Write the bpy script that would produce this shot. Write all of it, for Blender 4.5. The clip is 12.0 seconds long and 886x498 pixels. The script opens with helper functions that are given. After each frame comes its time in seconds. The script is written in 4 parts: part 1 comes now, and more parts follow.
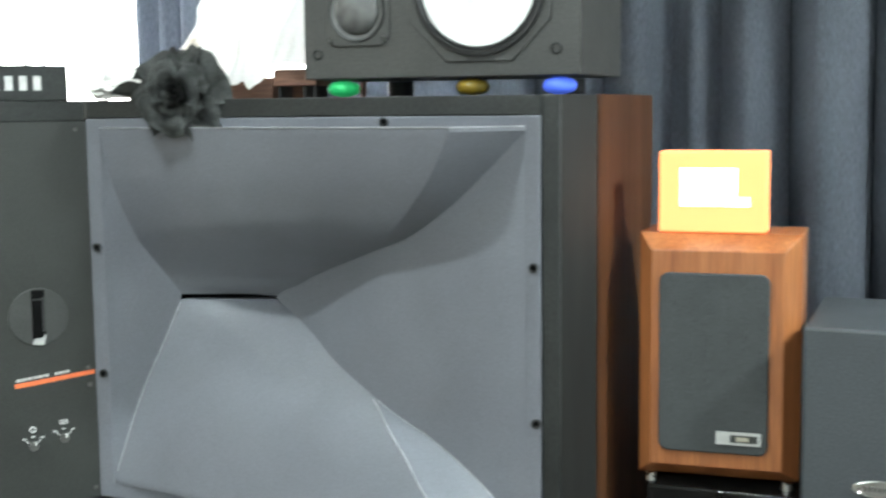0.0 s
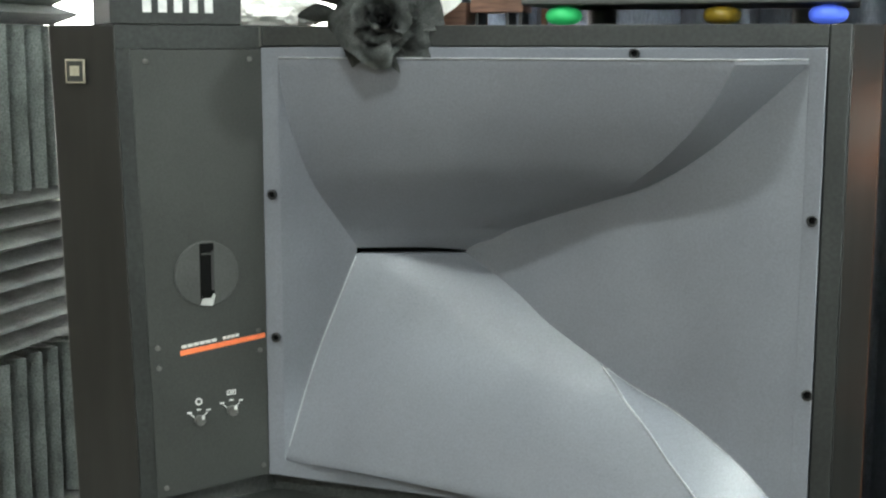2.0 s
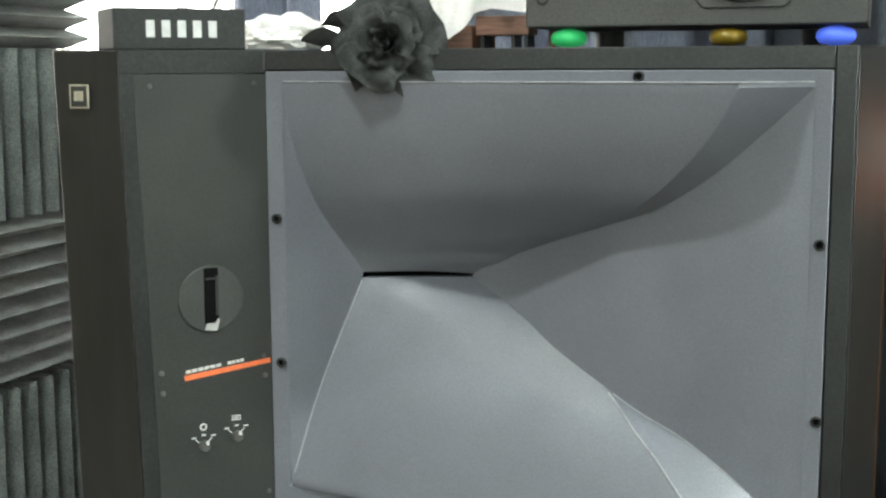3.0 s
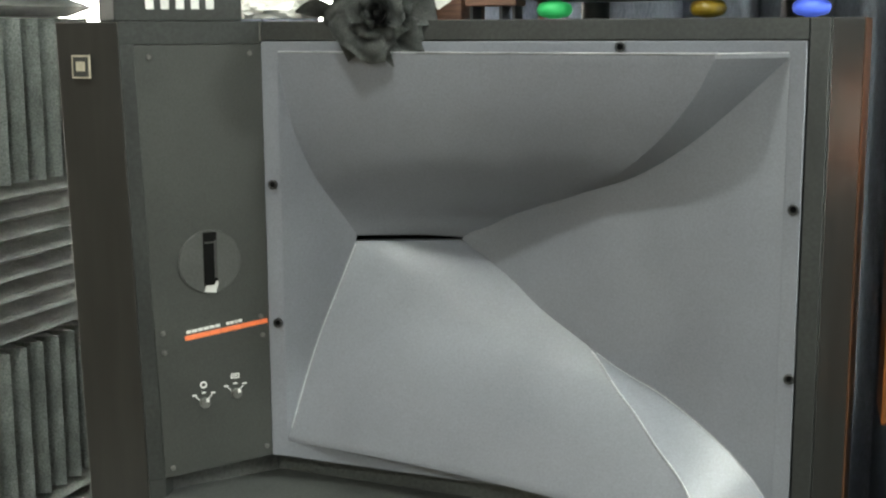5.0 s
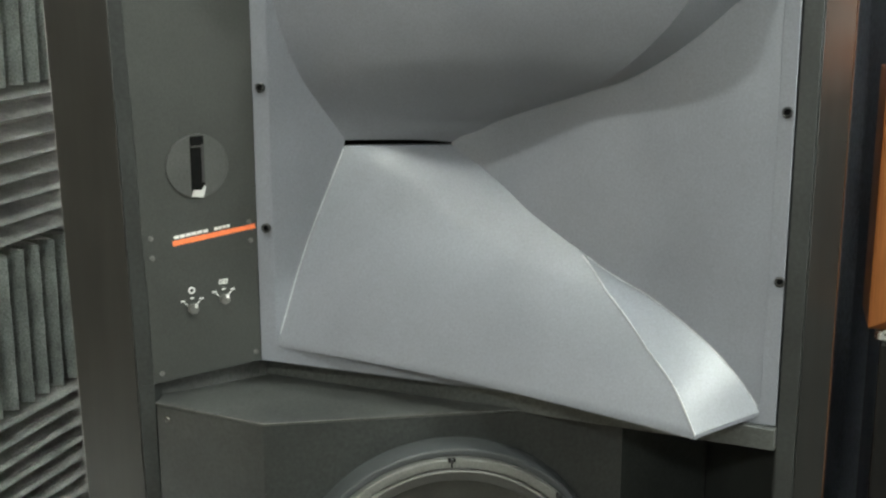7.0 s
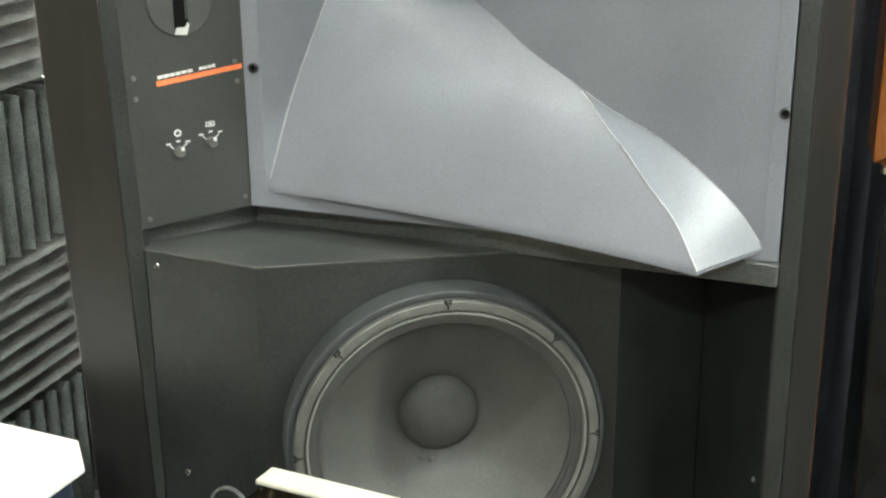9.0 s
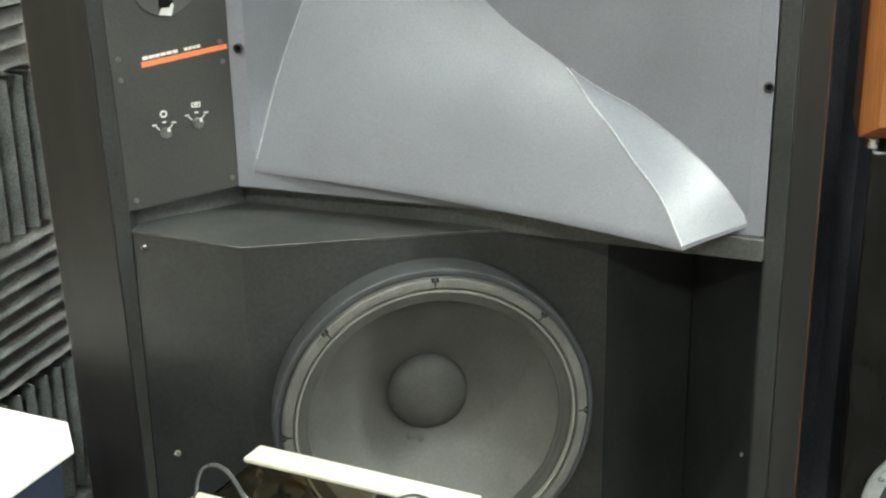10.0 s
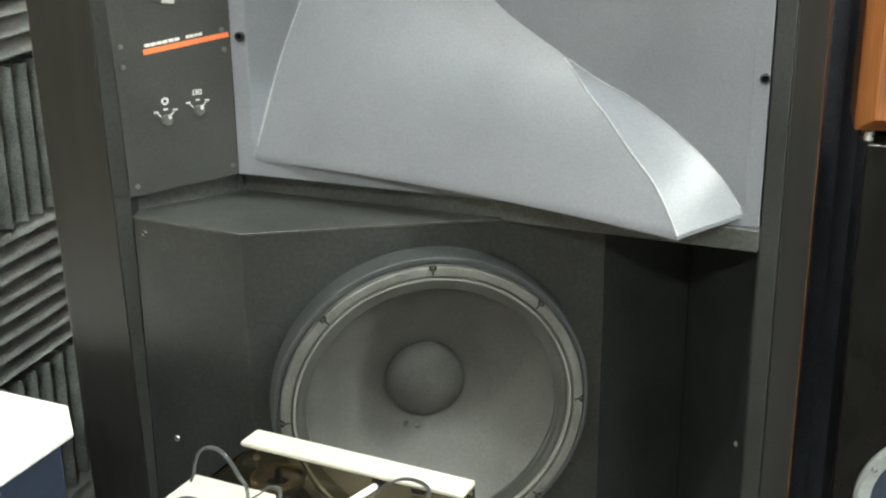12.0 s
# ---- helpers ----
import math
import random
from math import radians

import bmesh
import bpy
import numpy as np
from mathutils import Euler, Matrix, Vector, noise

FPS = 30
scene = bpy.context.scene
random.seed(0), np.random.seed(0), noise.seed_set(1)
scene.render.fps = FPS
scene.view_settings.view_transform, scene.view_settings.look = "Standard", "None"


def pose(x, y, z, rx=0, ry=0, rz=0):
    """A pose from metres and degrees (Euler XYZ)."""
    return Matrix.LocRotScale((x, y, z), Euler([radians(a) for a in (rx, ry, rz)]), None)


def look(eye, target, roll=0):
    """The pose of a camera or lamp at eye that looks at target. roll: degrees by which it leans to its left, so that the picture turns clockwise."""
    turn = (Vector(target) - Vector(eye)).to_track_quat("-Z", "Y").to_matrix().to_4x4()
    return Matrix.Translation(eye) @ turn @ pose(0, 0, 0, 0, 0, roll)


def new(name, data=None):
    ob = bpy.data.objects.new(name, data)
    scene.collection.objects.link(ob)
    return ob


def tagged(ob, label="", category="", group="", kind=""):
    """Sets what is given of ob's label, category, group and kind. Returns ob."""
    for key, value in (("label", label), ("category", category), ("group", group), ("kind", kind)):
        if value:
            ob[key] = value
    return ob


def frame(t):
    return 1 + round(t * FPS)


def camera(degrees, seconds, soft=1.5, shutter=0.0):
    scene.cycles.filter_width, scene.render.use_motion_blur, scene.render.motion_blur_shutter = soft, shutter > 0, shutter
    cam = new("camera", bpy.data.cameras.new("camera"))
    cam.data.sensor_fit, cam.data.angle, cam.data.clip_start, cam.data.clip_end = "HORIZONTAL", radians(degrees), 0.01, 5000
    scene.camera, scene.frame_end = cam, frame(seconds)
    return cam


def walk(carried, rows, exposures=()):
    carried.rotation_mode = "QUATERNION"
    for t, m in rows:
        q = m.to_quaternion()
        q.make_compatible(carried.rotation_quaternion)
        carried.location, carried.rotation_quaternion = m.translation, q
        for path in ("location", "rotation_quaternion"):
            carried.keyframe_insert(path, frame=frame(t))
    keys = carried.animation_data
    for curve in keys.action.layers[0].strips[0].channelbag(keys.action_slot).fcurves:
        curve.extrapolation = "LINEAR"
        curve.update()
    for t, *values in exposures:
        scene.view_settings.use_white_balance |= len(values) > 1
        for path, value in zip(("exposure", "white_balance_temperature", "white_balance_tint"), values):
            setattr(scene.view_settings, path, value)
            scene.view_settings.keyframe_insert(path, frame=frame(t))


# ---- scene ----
cam = camera(38.0, 12.0, soft=2.3, shutter=0.4)
PATH = [
    (0, (1.087, -1.447, 1.397), (0.357, 0.402, 1.177), -0.6),
    (0.4, (0.961, -1.464, 1.387), (0.237, 0.383, 1.137), 0.7),
    (0.5, (0.946, -1.455, 1.378), (0.209, 0.386, 1.112), 0.9),
    (1, (0.924, -1.449, 1.367), (0.069, 0.337, 1.086), 1.0),
    (1.2, (0.875, -1.442, 1.369), (0.023, 0.345, 1.089), 0.9),
    (1.4, (0.826, -1.435, 1.372), (-0.009, 0.361, 1.092), 0.8),
    (1.5, (0.802, -1.431, 1.373), (-0.006, 0.377, 1.094), 0.8),
    (2, (0.666, -1.396, 1.382), (0.071, 0.488, 1.077), 0.1),
    (2.5, (0.672, -1.389, 1.379), (0.038, 0.489, 1.106), 0.5),
    (3, (0.69, -1.375, 1.388), (0.049, 0.499, 1.11), -0.2),
    (3.2, (0.683, -1.38, 1.404), (0.065, 0.499, 1.107), -0.2),
    (4.8, (0.721, -1.419, 1.402), (0.078, 0.446, 1.071), -0.3),
    (5, (0.723, -1.422, 1.401), (0.08, 0.441, 1.062), -0.3),
    (5.5, (0.729, -1.423, 1.396), (0.093, 0.442, 1.053), -0.2),
    (6, (0.71, -1.431, 1.394), (0.103, 0.437, 1.016), -0.2),
    (6.5, (0.697, -1.429, 1.394), (0.105, 0.433, 0.965), -0.1),
    (8.3, (0.688, -1.402, 1.338), (0.119, 0.428, 0.766), -0.3),
    (8.5, (0.688, -1.396, 1.34), (0.12, 0.425, 0.738), -0.6),
    (9, (0.676, -1.402, 1.328), (0.125, 0.409, 0.683), -0.5),
    (9.5, (0.682, -1.403, 1.319), (0.125, 0.405, 0.67), -0.8),
    (10, (0.69, -1.405, 1.315), (0.144, 0.402, 0.656), -1.0),
    (10.5, (0.7, -1.408, 1.31), (0.149, 0.397, 0.647), -1.2),
    (11, (0.704, -1.412, 1.308), (0.145, 0.389, 0.642), -1.0),
    (11.5, (0.7, -1.418, 1.312), (0.15, 0.385, 0.642), -0.6),
    (12, (0.702, -1.416, 1.311), (0.149, 0.387, 0.645), -0.6),
]
walk(cam, [(t, look(eye, target, roll)) for t, eye, target, roll in PATH],
     exposures=[(0, -0.20, 6300, 10), (1.2, -0.26, 6500, 10), (3.2, -0.37, 6700, 10), (5.0, -0.34, 7000, 11), (6.7, -0.27, 6950, 11), (8.3, 0.12, 7000, 12), (12, 0.12, 7000, 12)])


# ---- world and light ----
world = bpy.data.worlds.new("world")
scene.world = world
world.use_nodes = True
wn = world.node_tree.nodes
sky = wn.new("ShaderNodeTexSky")
sky.sky_type, sky.sun_disc = "NISHITA", False
sky.sun_elevation, sky.sun_rotation = radians(45), radians(-20)
wn["Background"].inputs["Strength"].default_value = 0.12
world.node_tree.links.new(sky.outputs[0], wn["Background"].inputs["Color"])


def area_lamp(name, at, target, sx, sy, watts, colour):
    d = bpy.data.lights.new(name, "AREA")
    d.shape, d.size, d.size_y, d.energy, d.color = "RECTANGLE", sx, sy, watts, colour
    ob = new(name, d)
    ob.matrix_world = look(at, target)
    return ob


LAMP_Z = 2.52
# x, y, length, width, watts
LAMPS = ((0.10, -0.83, 0.10, 0.10, 26), (0.6, -2.9, 1.2, 0.14, 110), (2.4, -0.22, 0.30, 0.14, 110), (2.4, -1.3, 0.9, 0.12, 34))
for lx, ly, long, wide, watts in LAMPS:
    area_lamp("ceiling_lamp_light", (lx, ly, LAMP_Z), (lx, ly + 0.001, 0), long, wide, watts, (0.88, 1.0, 0.985))


# ---- materials ----
def mat(name, colour, rough=0.5, metal=0.0, vary=0.12, scale=8.0, grain=120.0, grain_vary=0.06, bump=0.0, coat=0.0, stretch=(1, 1, 1), second=None):
    """A surface with stains at one scale and grain at another; second: the colour of the stains."""
    m = bpy.data.materials.new(name)
    m.use_nodes = True
    nt = m.node_tree
    n, l = nt.nodes, nt.links
    b = n["Principled BSDF"]
    b.inputs["Metallic"].default_value = metal
    b.inputs["Coat Weight"].default_value = coat
    tc = n.new("ShaderNodeTexCoord")
    mp = n.new("ShaderNodeMapping")
    mp.inputs["Scale"].default_value = stretch
    l.new(tc.outputs["Object"], mp.inputs["Vector"])
    big = n.new("ShaderNodeTexNoise")
    big.inputs["Scale"].default_value, big.inputs["Detail"].default_value = scale, 4
    small = n.new("ShaderNodeTexNoise")
    small.inputs["Scale"].default_value, small.inputs["Detail"].default_value = grain, 3
    l.new(mp.outputs[0], big.inputs["Vector"])
    l.new(mp.outputs[0], small.inputs["Vector"])
    c2 = second or tuple(c * (1 - 2 * vary) for c in colour)
    ramp = n.new("ShaderNodeMix")
    ramp.data_type = "RGBA"
    ramp.inputs[6].default_value, ramp.inputs[7].default_value = (*colour, 1), (*c2, 1)
    mr = n.new("ShaderNodeMapRange")
    mr.inputs["From Min"].default_value, mr.inputs["From Max"].default_value = 0.35, 0.7
    l.new(big.outputs["Fac"], mr.inputs["Value"])
    l.new(mr.outputs[0], ramp.inputs[0])
    hsv = n.new("ShaderNodeHueSaturation")
    gr = n.new("ShaderNodeMapRange")
    gr.inputs["From Min"].default_value, gr.inputs["From Max"].default_value = 0.3, 0.7
    gr.inputs["To Min"].default_value, gr.inputs["To Max"].default_value = 1 - grain_vary * 2, 1 + grain_vary * 2
    l.new(small.outputs["Fac"], gr.inputs["Value"])
    l.new(gr.outputs[0], hsv.inputs["Value"])
    l.new(ramp.outputs[2], hsv.inputs["Color"])
    l.new(hsv.outputs[0], b.inputs["Base Color"])
    rr = n.new("ShaderNodeMapRange")
    rr.inputs["To Min"].default_value, rr.inputs["To Max"].default_value = max(0.02, rough - 0.07), min(1, rough + 0.07)
    l.new(big.outputs["Fac"], rr.inputs["Value"])
    l.new(rr.outputs[0], b.inputs["Roughness"])
    if bump:
        bp = n.new("ShaderNodeBump")
        bp.inputs["Strength"].default_value, bp.inputs["Distance"].default_value = bump, 0.001
        l.new(small.outputs["Fac"], bp.inputs["Height"])
        l.new(bp.outputs[0], b.inputs["Normal"])
    return m


def glow(name, colour, strength):
    m = bpy.data.materials.new(name)
    m.use_nodes = True
    b = m.node_tree.nodes["Principled BSDF"]
    b.inputs["Base Color"].default_value = (*colour, 1)
    b.inputs["Emission Color"].default_value = (*colour, 1)
    b.inputs["Emission Strength"].default_value = strength
    return m


def glass(name, colour, rough=0.03):
    m = bpy.data.materials.new(name)
    m.use_nodes = True
    b = m.node_tree.nodes["Principled BSDF"]
    b.inputs["Base Color"].default_value = (*colour, 1)
    b.inputs["Transmission Weight"].default_value = 1.0
    b.inputs["Roughness"].default_value = rough
    b.inputs["IOR"].default_value = 1.2
    return m


GLOSS_LEVEL = 0.2
HORN = mat("horn_grey_paint", (0.166, 0.174, 0.197), 0.42, vary=0.08, scale=7, grain=420, grain_vary=0.05, bump=0.12)
BLACK = mat("black_satin_paint", (0.0245, 0.0270, 0.0258), 0.42, vary=0.24, scale=9, grain=220, grain_vary=0.16, bump=0.15)
PLATE = mat("black_plate", (0.037, 0.0395, 0.0362), 0.48, vary=0.16, scale=7, grain=500, grain_vary=0.1, bump=0.15)
DISC = mat("grey_disc_paint", (0.050, 0.052, 0.049), 0.5, vary=0.1, scale=20, grain=400, grain_vary=0.1, bump=0.1)
SIDE = mat("black_side_veneer", (0.015, 0.0147, 0.0135), 0.42, vary=0.2, scale=4, grain=60, grain_vary=0.12, bump=0.1, stretch=(1, 1, 0.08))
WOOD = mat("rosewood_veneer", (0.115, 0.048, 0.020), 0.38, vary=0.3, scale=9, grain=90, grain_vary=0.16, bump=0.1, stretch=(3, 3, 0.12), second=(0.058, 0.022, 0.0095))
TEAK = mat("orange_teak", (0.38, 0.142, 0.048), 0.4, vary=0.2, scale=10, grain=110, grain_vary=0.12, bump=0.1, coat=0.3, stretch=(3, 3, 0.15), second=(0.27, 0.085, 0.024))
CLOTH = mat("dark_grille_cloth", (0.055, 0.06, 0.06), 0.95, vary=0.08, scale=20, grain=900, grain_vary=0.2, bump=0.5)
CURTAIN = mat("slate_curtain", (0.17, 0.19, 0.225), 0.9, vary=0.12, scale=6, grain=500, grain_vary=0.12, bump=0.4, stretch=(1, 1, 0.2))
FOAM = mat("grey_foam", (0.16, 0.174, 0.162), 0.97, vary=0.22, scale=16, grain=420, grain_vary=0.22, bump=0.8)
PETAL = mat("black_silk_petal", (0.10, 0.106, 0.101), 0.85, vary=0.32, scale=40, grain=600, grain_vary=0.15, bump=0.4)
CONE = mat("paper_cone", (0.082, 0.082, 0.076), 0.6, vary=0.12, scale=14, grain=280, grain_vary=0.06, bump=0.1)
GASKET = mat("pale_gasket", (0.21, 0.21, 0.195), 0.5, vary=0.1, scale=30, grain=300, grain_vary=0.06)
RINGM = mat("moulded_ring_grey", (0.046, 0.050, 0.052), 0.5, vary=0.12, scale=20, grain=400, grain_vary=0.06, bump=0.1)
RUBBERISH = mat("treated_cloth", (0.062, 0.062, 0.058), 0.5, vary=0.12, scale=20, grain=400, grain_vary=0.05, bump=0.1)
CAPM = mat("felt_dust_cap", (0.066, 0.066, 0.062), 0.68, vary=0.15, scale=25, grain=400, grain_vary=0.12, bump=0.15)
FRAME = mat("cast_frame_grey", (0.135, 0.135, 0.125), 0.45, metal=0.3, vary=0.15, scale=30, grain=400, grain_vary=0.08, bump=0.15)
RUBBER = mat("black_rubber", (0.02, 0.02, 0.02), 0.5, vary=0.1, scale=30)
# near-black for holes and slots: their inner shade is put into the colour
HOLE_BLACK = mat("recess_shade_black", (0.004, 0.004, 0.004), 0.9)
HOLE_BLACK.node_tree.nodes["Principled BSDF"].inputs["Specular IOR Level"].default_value = 0.1
STEEL = mat("bright_steel", (0.55, 0.55, 0.53), 0.28, metal=1.0, vary=0.1, scale=60)
SILVER = mat("silver_paint", (0.56, 0.56, 0.54), 0.4, metal=0.2, vary=0.08, scale=60)
DULL = mat("dull_screw_steel", (0.16, 0.16, 0.15), 0.45, metal=0.6, vary=0.15, scale=60)
WHITE = mat("white_print", (0.66, 0.66, 0.64), 0.6, vary=0.04)
STRIPE = mat("orange_red_stripe", (0.92, 0.20, 0.07), 0.5, vary=0.06)
BADGE = mat("pale_gold_badge", (0.50, 0.46, 0.36), 0.4, metal=0.4, vary=0.1, scale=80)
CREAM = mat("cream_plastic", (0.60, 0.585, 0.50), 0.45, vary=0.06, scale=12, grain=300, grain_vary=0.03)
LID_WHITE = mat("white_lid", (0.86, 0.86, 0.84), 0.5, vary=0.03, scale=8)
BLUE = mat("navy_blue_plastic", (0.028, 0.040, 0.068), 0.5, vary=0.1, scale=20)
BRASS = mat("brass", (0.27, 0.235, 0.155), 0.35, metal=0.9, vary=0.15, scale=40)
CABLE = mat("grey_cable", (0.075, 0.078, 0.08), 0.3, vary=0.1, scale=60)
DULLWALL = mat("brown_grey_wall", (0.30, 0.25, 0.19), 0.8, vary=0.1, scale=3, grain=200, grain_vary=0.04, bump=0.2)
GREYWALL = mat("grey_wall_paint", (0.42, 0.415, 0.40), 0.8, vary=0.1, scale=3, grain=200, grain_vary=0.04, bump=0.2)
PAINT = mat("white_wall_paint", (0.78, 0.77, 0.74), 0.7, vary=0.05, scale=3, grain=200, grain_vary=0.03, bump=0.2)
FLOORM = mat("brown_floor_boards", (0.10, 0.077, 0.058), 0.5, vary=0.2, scale=4, grain=60, grain_vary=0.1, stretch=(0.2, 2, 1))
CEIL = mat("white_ceiling", (0.8, 0.8, 0.78), 0.8, vary=0.03, scale=3)
GLOSS = mat("black_gloss", (0.010, 0.010, 0.0097), 0.17, vary=0.25, scale=5, grain=40, grain_vary=0.2, stretch=(1, 1, 0.4))
GLOSS.node_tree.nodes["Principled BSDF"].inputs["Specular IOR Level"].default_value = GLOSS_LEVEL
DARKBOX = mat("charcoal_vinyl", (0.055, 0.062, 0.068), 0.55, vary=0.1, scale=8, grain=400, grain_vary=0.12, bump=0.3)
BROWNWOOD = mat("reddish_wood_block", (0.20, 0.10, 0.066), 0.55, vary=0.2, scale=12, grain=120, grain_vary=0.14, stretch=(0.3, 3, 3))
FABRIC = mat("white_cotton", (0.93, 0.93, 0.90), 0.9, vary=0.04, scale=20, grain=500, grain_vary=0.04, bump=0.4, second=(0.88, 0.86, 0.80))
WHITECONE = mat("white_cone", (0.88, 0.88, 0.86), 0.6, vary=0.03, scale=12)
DAY = glow("daylight_outside", (1.0, 0.99, 0.97), 4.0)
DAY_N = glow("bright_daylight_outside", (1.0, 0.99, 0.97), 14.0)
SMOKE = glass("smoked_acrylic", (0.76, 0.70, 0.58))
SHELF = mat("scuffed_black_shelf", (0.070, 0.074, 0.070), 0.36, vary=0.2, scale=14, grain=260, grain_vary=0.16, bump=0.2, second=(0.042, 0.044, 0.042))
SCUFF_GLINT = mat("scuffed_edge_highlight", (0.12, 0.122, 0.115), 0.45, vary=0.3, scale=40, grain=300, grain_vary=0.15)


def let_light_through(m):
    """Turns half of a thin white surface's scatter into light passed through."""
    nt = m.node_tree
    trans = nt.nodes.new("ShaderNodeBsdfTranslucent")
    both = nt.nodes.new("ShaderNodeMixShader")
    b = nt.nodes["Principled BSDF"]
    nt.links.new(b.inputs["Base Color"].links[0].from_socket, trans.inputs["Color"])
    nt.links.new(b.outputs[0], both.inputs[1])
    nt.links.new(trans.outputs[0], both.inputs[2])
    nt.links.new(both.outputs[0], nt.nodes["Material Output"].inputs["Surface"])
    return m


# ---- builders ----
WORLD = {}


def thing(name, at, label, category, group="", kind="", rz=0.0):
    ob = new(name)
    ob.matrix_basis = pose(*at, 0, 0, rz)
    ob.empty_display_size = 0.05
    WORLD[ob] = ob.matrix_basis.copy()
    return tagged(ob, label, category, group, kind)


def part(name, bm, material, parent=None, label="", m=None, sharp=30.0, bevel=0.0):
    """One mesh object out of bm (world places, or moved by m) under a thing or a part."""
    if m is not None:
        bmesh.ops.transform(bm, matrix=m, verts=bm.verts)
    bmesh.ops.recalc_face_normals(bm, faces=bm.faces)
    for f in bm.faces:
        f.smooth = True
    for e in bm.edges:
        e.smooth = len(e.link_faces) == 2 and e.calc_face_angle(0.0) < radians(sharp)
    me = bpy.data.meshes.new(name)
    bm.to_mesh(me)
    bm.free()
    me.materials.append(material)
    ob = new(name, me)
    WORLD[ob] = Matrix.Identity(4)
    if parent is not None:
        ob.parent = parent
        ob.matrix_parent_inverse = WORLD[parent].inverted()
    if bevel:
        md = ob.modifiers.new("bevel", "BEVEL")
        md.width, md.segments, md.limit_method, md.angle_limit = bevel, 2, "ANGLE", radians(28)
        md.harden_normals = False
    if label:
        ob["label"] = label
    return ob


def box(bm, x0, x1, y0, y1, z0, z1):
    v = [bm.verts.new((x, y, z)) for z in (z0, z1) for y in (y0, y1) for x in (x0, x1)]
    for q in ((0, 2, 3, 1), (4, 5, 7, 6), (0, 1, 5, 4), (2, 6, 7, 3), (0, 4, 6, 2), (1, 3, 7, 5)):
        bm.faces.new([v[i] for i in q])
    return bm


def box_bm(*a):
    return box(bmesh.new(), *a)


def prism(bm, poly, z0, z1):
    lo = [bm.verts.new((x, y, z0)) for x, y in poly]
    hi = [bm.verts.new((x, y, z1)) for x, y in poly]
    bm.faces.new(lo)
    bm.faces.new(hi)
    n = len(poly)
    for i in range(n):
        bm.faces.new((lo[i], lo[(i + 1) % n], hi[(i + 1) % n], hi[i]))
    return bm


def board(a, b, thick, z0, z1, bm=None):
    """An upright board from a to b in plan; its thickness goes to the left of that way."""
    bm = bm or bmesh.new()
    d = Vector((b[0] - a[0], b[1] - a[1])).normalized()
    n = Vector((-d.y, d.x)) * thick
    return prism(bm, [a, b, (b[0] + n.x, b[1] + n.y), (a[0] + n.x, a[1] + n.y)], z0, z1)


def lathe(profile, seg=48, bm=None, closed=False):
    """Turns (radius, height) pairs round z."""
    bm = bm or bmesh.new()
    rings = []
    for r, z in profile:
        if r < 1e-6:
            rings.append([bm.verts.new((0, 0, z))])
        else:
            rings.append([bm.verts.new((r * math.cos(2 * math.pi * i / seg), r * math.sin(2 * math.pi * i / seg), z)) for i in range(seg)])
    pairs = list(zip(rings, rings[1:])) + ([(rings[-1], rings[0])] if closed else [])
    for a, b in pairs:
        for i in range(seg):
            j = (i + 1) % seg
            if len(a) == 1 and len(b) == 1:
                continue
            if len(a) == 1:
                bm.faces.new((a[0], b[i], b[j]))
            elif len(b) == 1:
                bm.faces.new((a[i], b[0], a[j]))
            else:
                bm.faces.new((a[i], b[i], b[j], a[j]))
    return bm


def tube(points, r, seg=8, bm=None):
    """A round cable through smooth points."""
    bm = bm or bmesh.new()
    pts = [Vector(p) for p in points]
    fine = []
    for i in range(len(pts) - 1):
        p0, p1, p2, p3 = pts[max(i - 1, 0)], pts[i], pts[i + 1], pts[min(i + 2, len(pts) - 1)]
        for k in range(6):
            t = k / 6
            fine.append(0.5 * ((2 * p1) + (p2 - p0) * t + (2 * p0 - 5 * p1 + 4 * p2 - p3) * t * t + (3 * p1 - p0 - 3 * p2 + p3) * t ** 3))
    fine.append(pts[-1])
    rings = []
    for i, p in enumerate(fine):
        d = (fine[min(i + 1, len(fine) - 1)] - fine[max(i - 1, 0)]).normalized()
        q = d.to_track_quat("Z", "Y")
        rings.append([bm.verts.new(p + q @ Vector((r * math.cos(2 * math.pi * k / seg), r * math.sin(2 * math.pi * k / seg), 0))) for k in range(seg)])
    for a, b in zip(rings, rings[1:]):
        for k in range(seg):
            bm.faces.new((a[k], a[(k + 1) % seg], b[(k + 1) % seg], b[k]))
    bm.faces.new(rings[0])
    bm.faces.new(rings[-1])
    return bm


def sheet(bm, grid, closed_u=False):
    vs = [[bm.verts.new(p) for p in row] for row in grid]
    for a, b in zip(vs, vs[1:]):
        for i in range(len(a) - 1):
            bm.faces.new((a[i], a[i + 1], b[i + 1], b[i]))
    return vs


def frame_at(origin, normal):
    """Local z along normal, local y upwards, for what is set into an upright face."""
    n = Vector(normal).normalized()
    up = Vector((0, 0, 1))
    right = up.cross(n).normalized()
    up = n.cross(right)
    m = Matrix((right, up, n)).transposed().to_4x4()
    return Matrix.Translation(origin) @ m


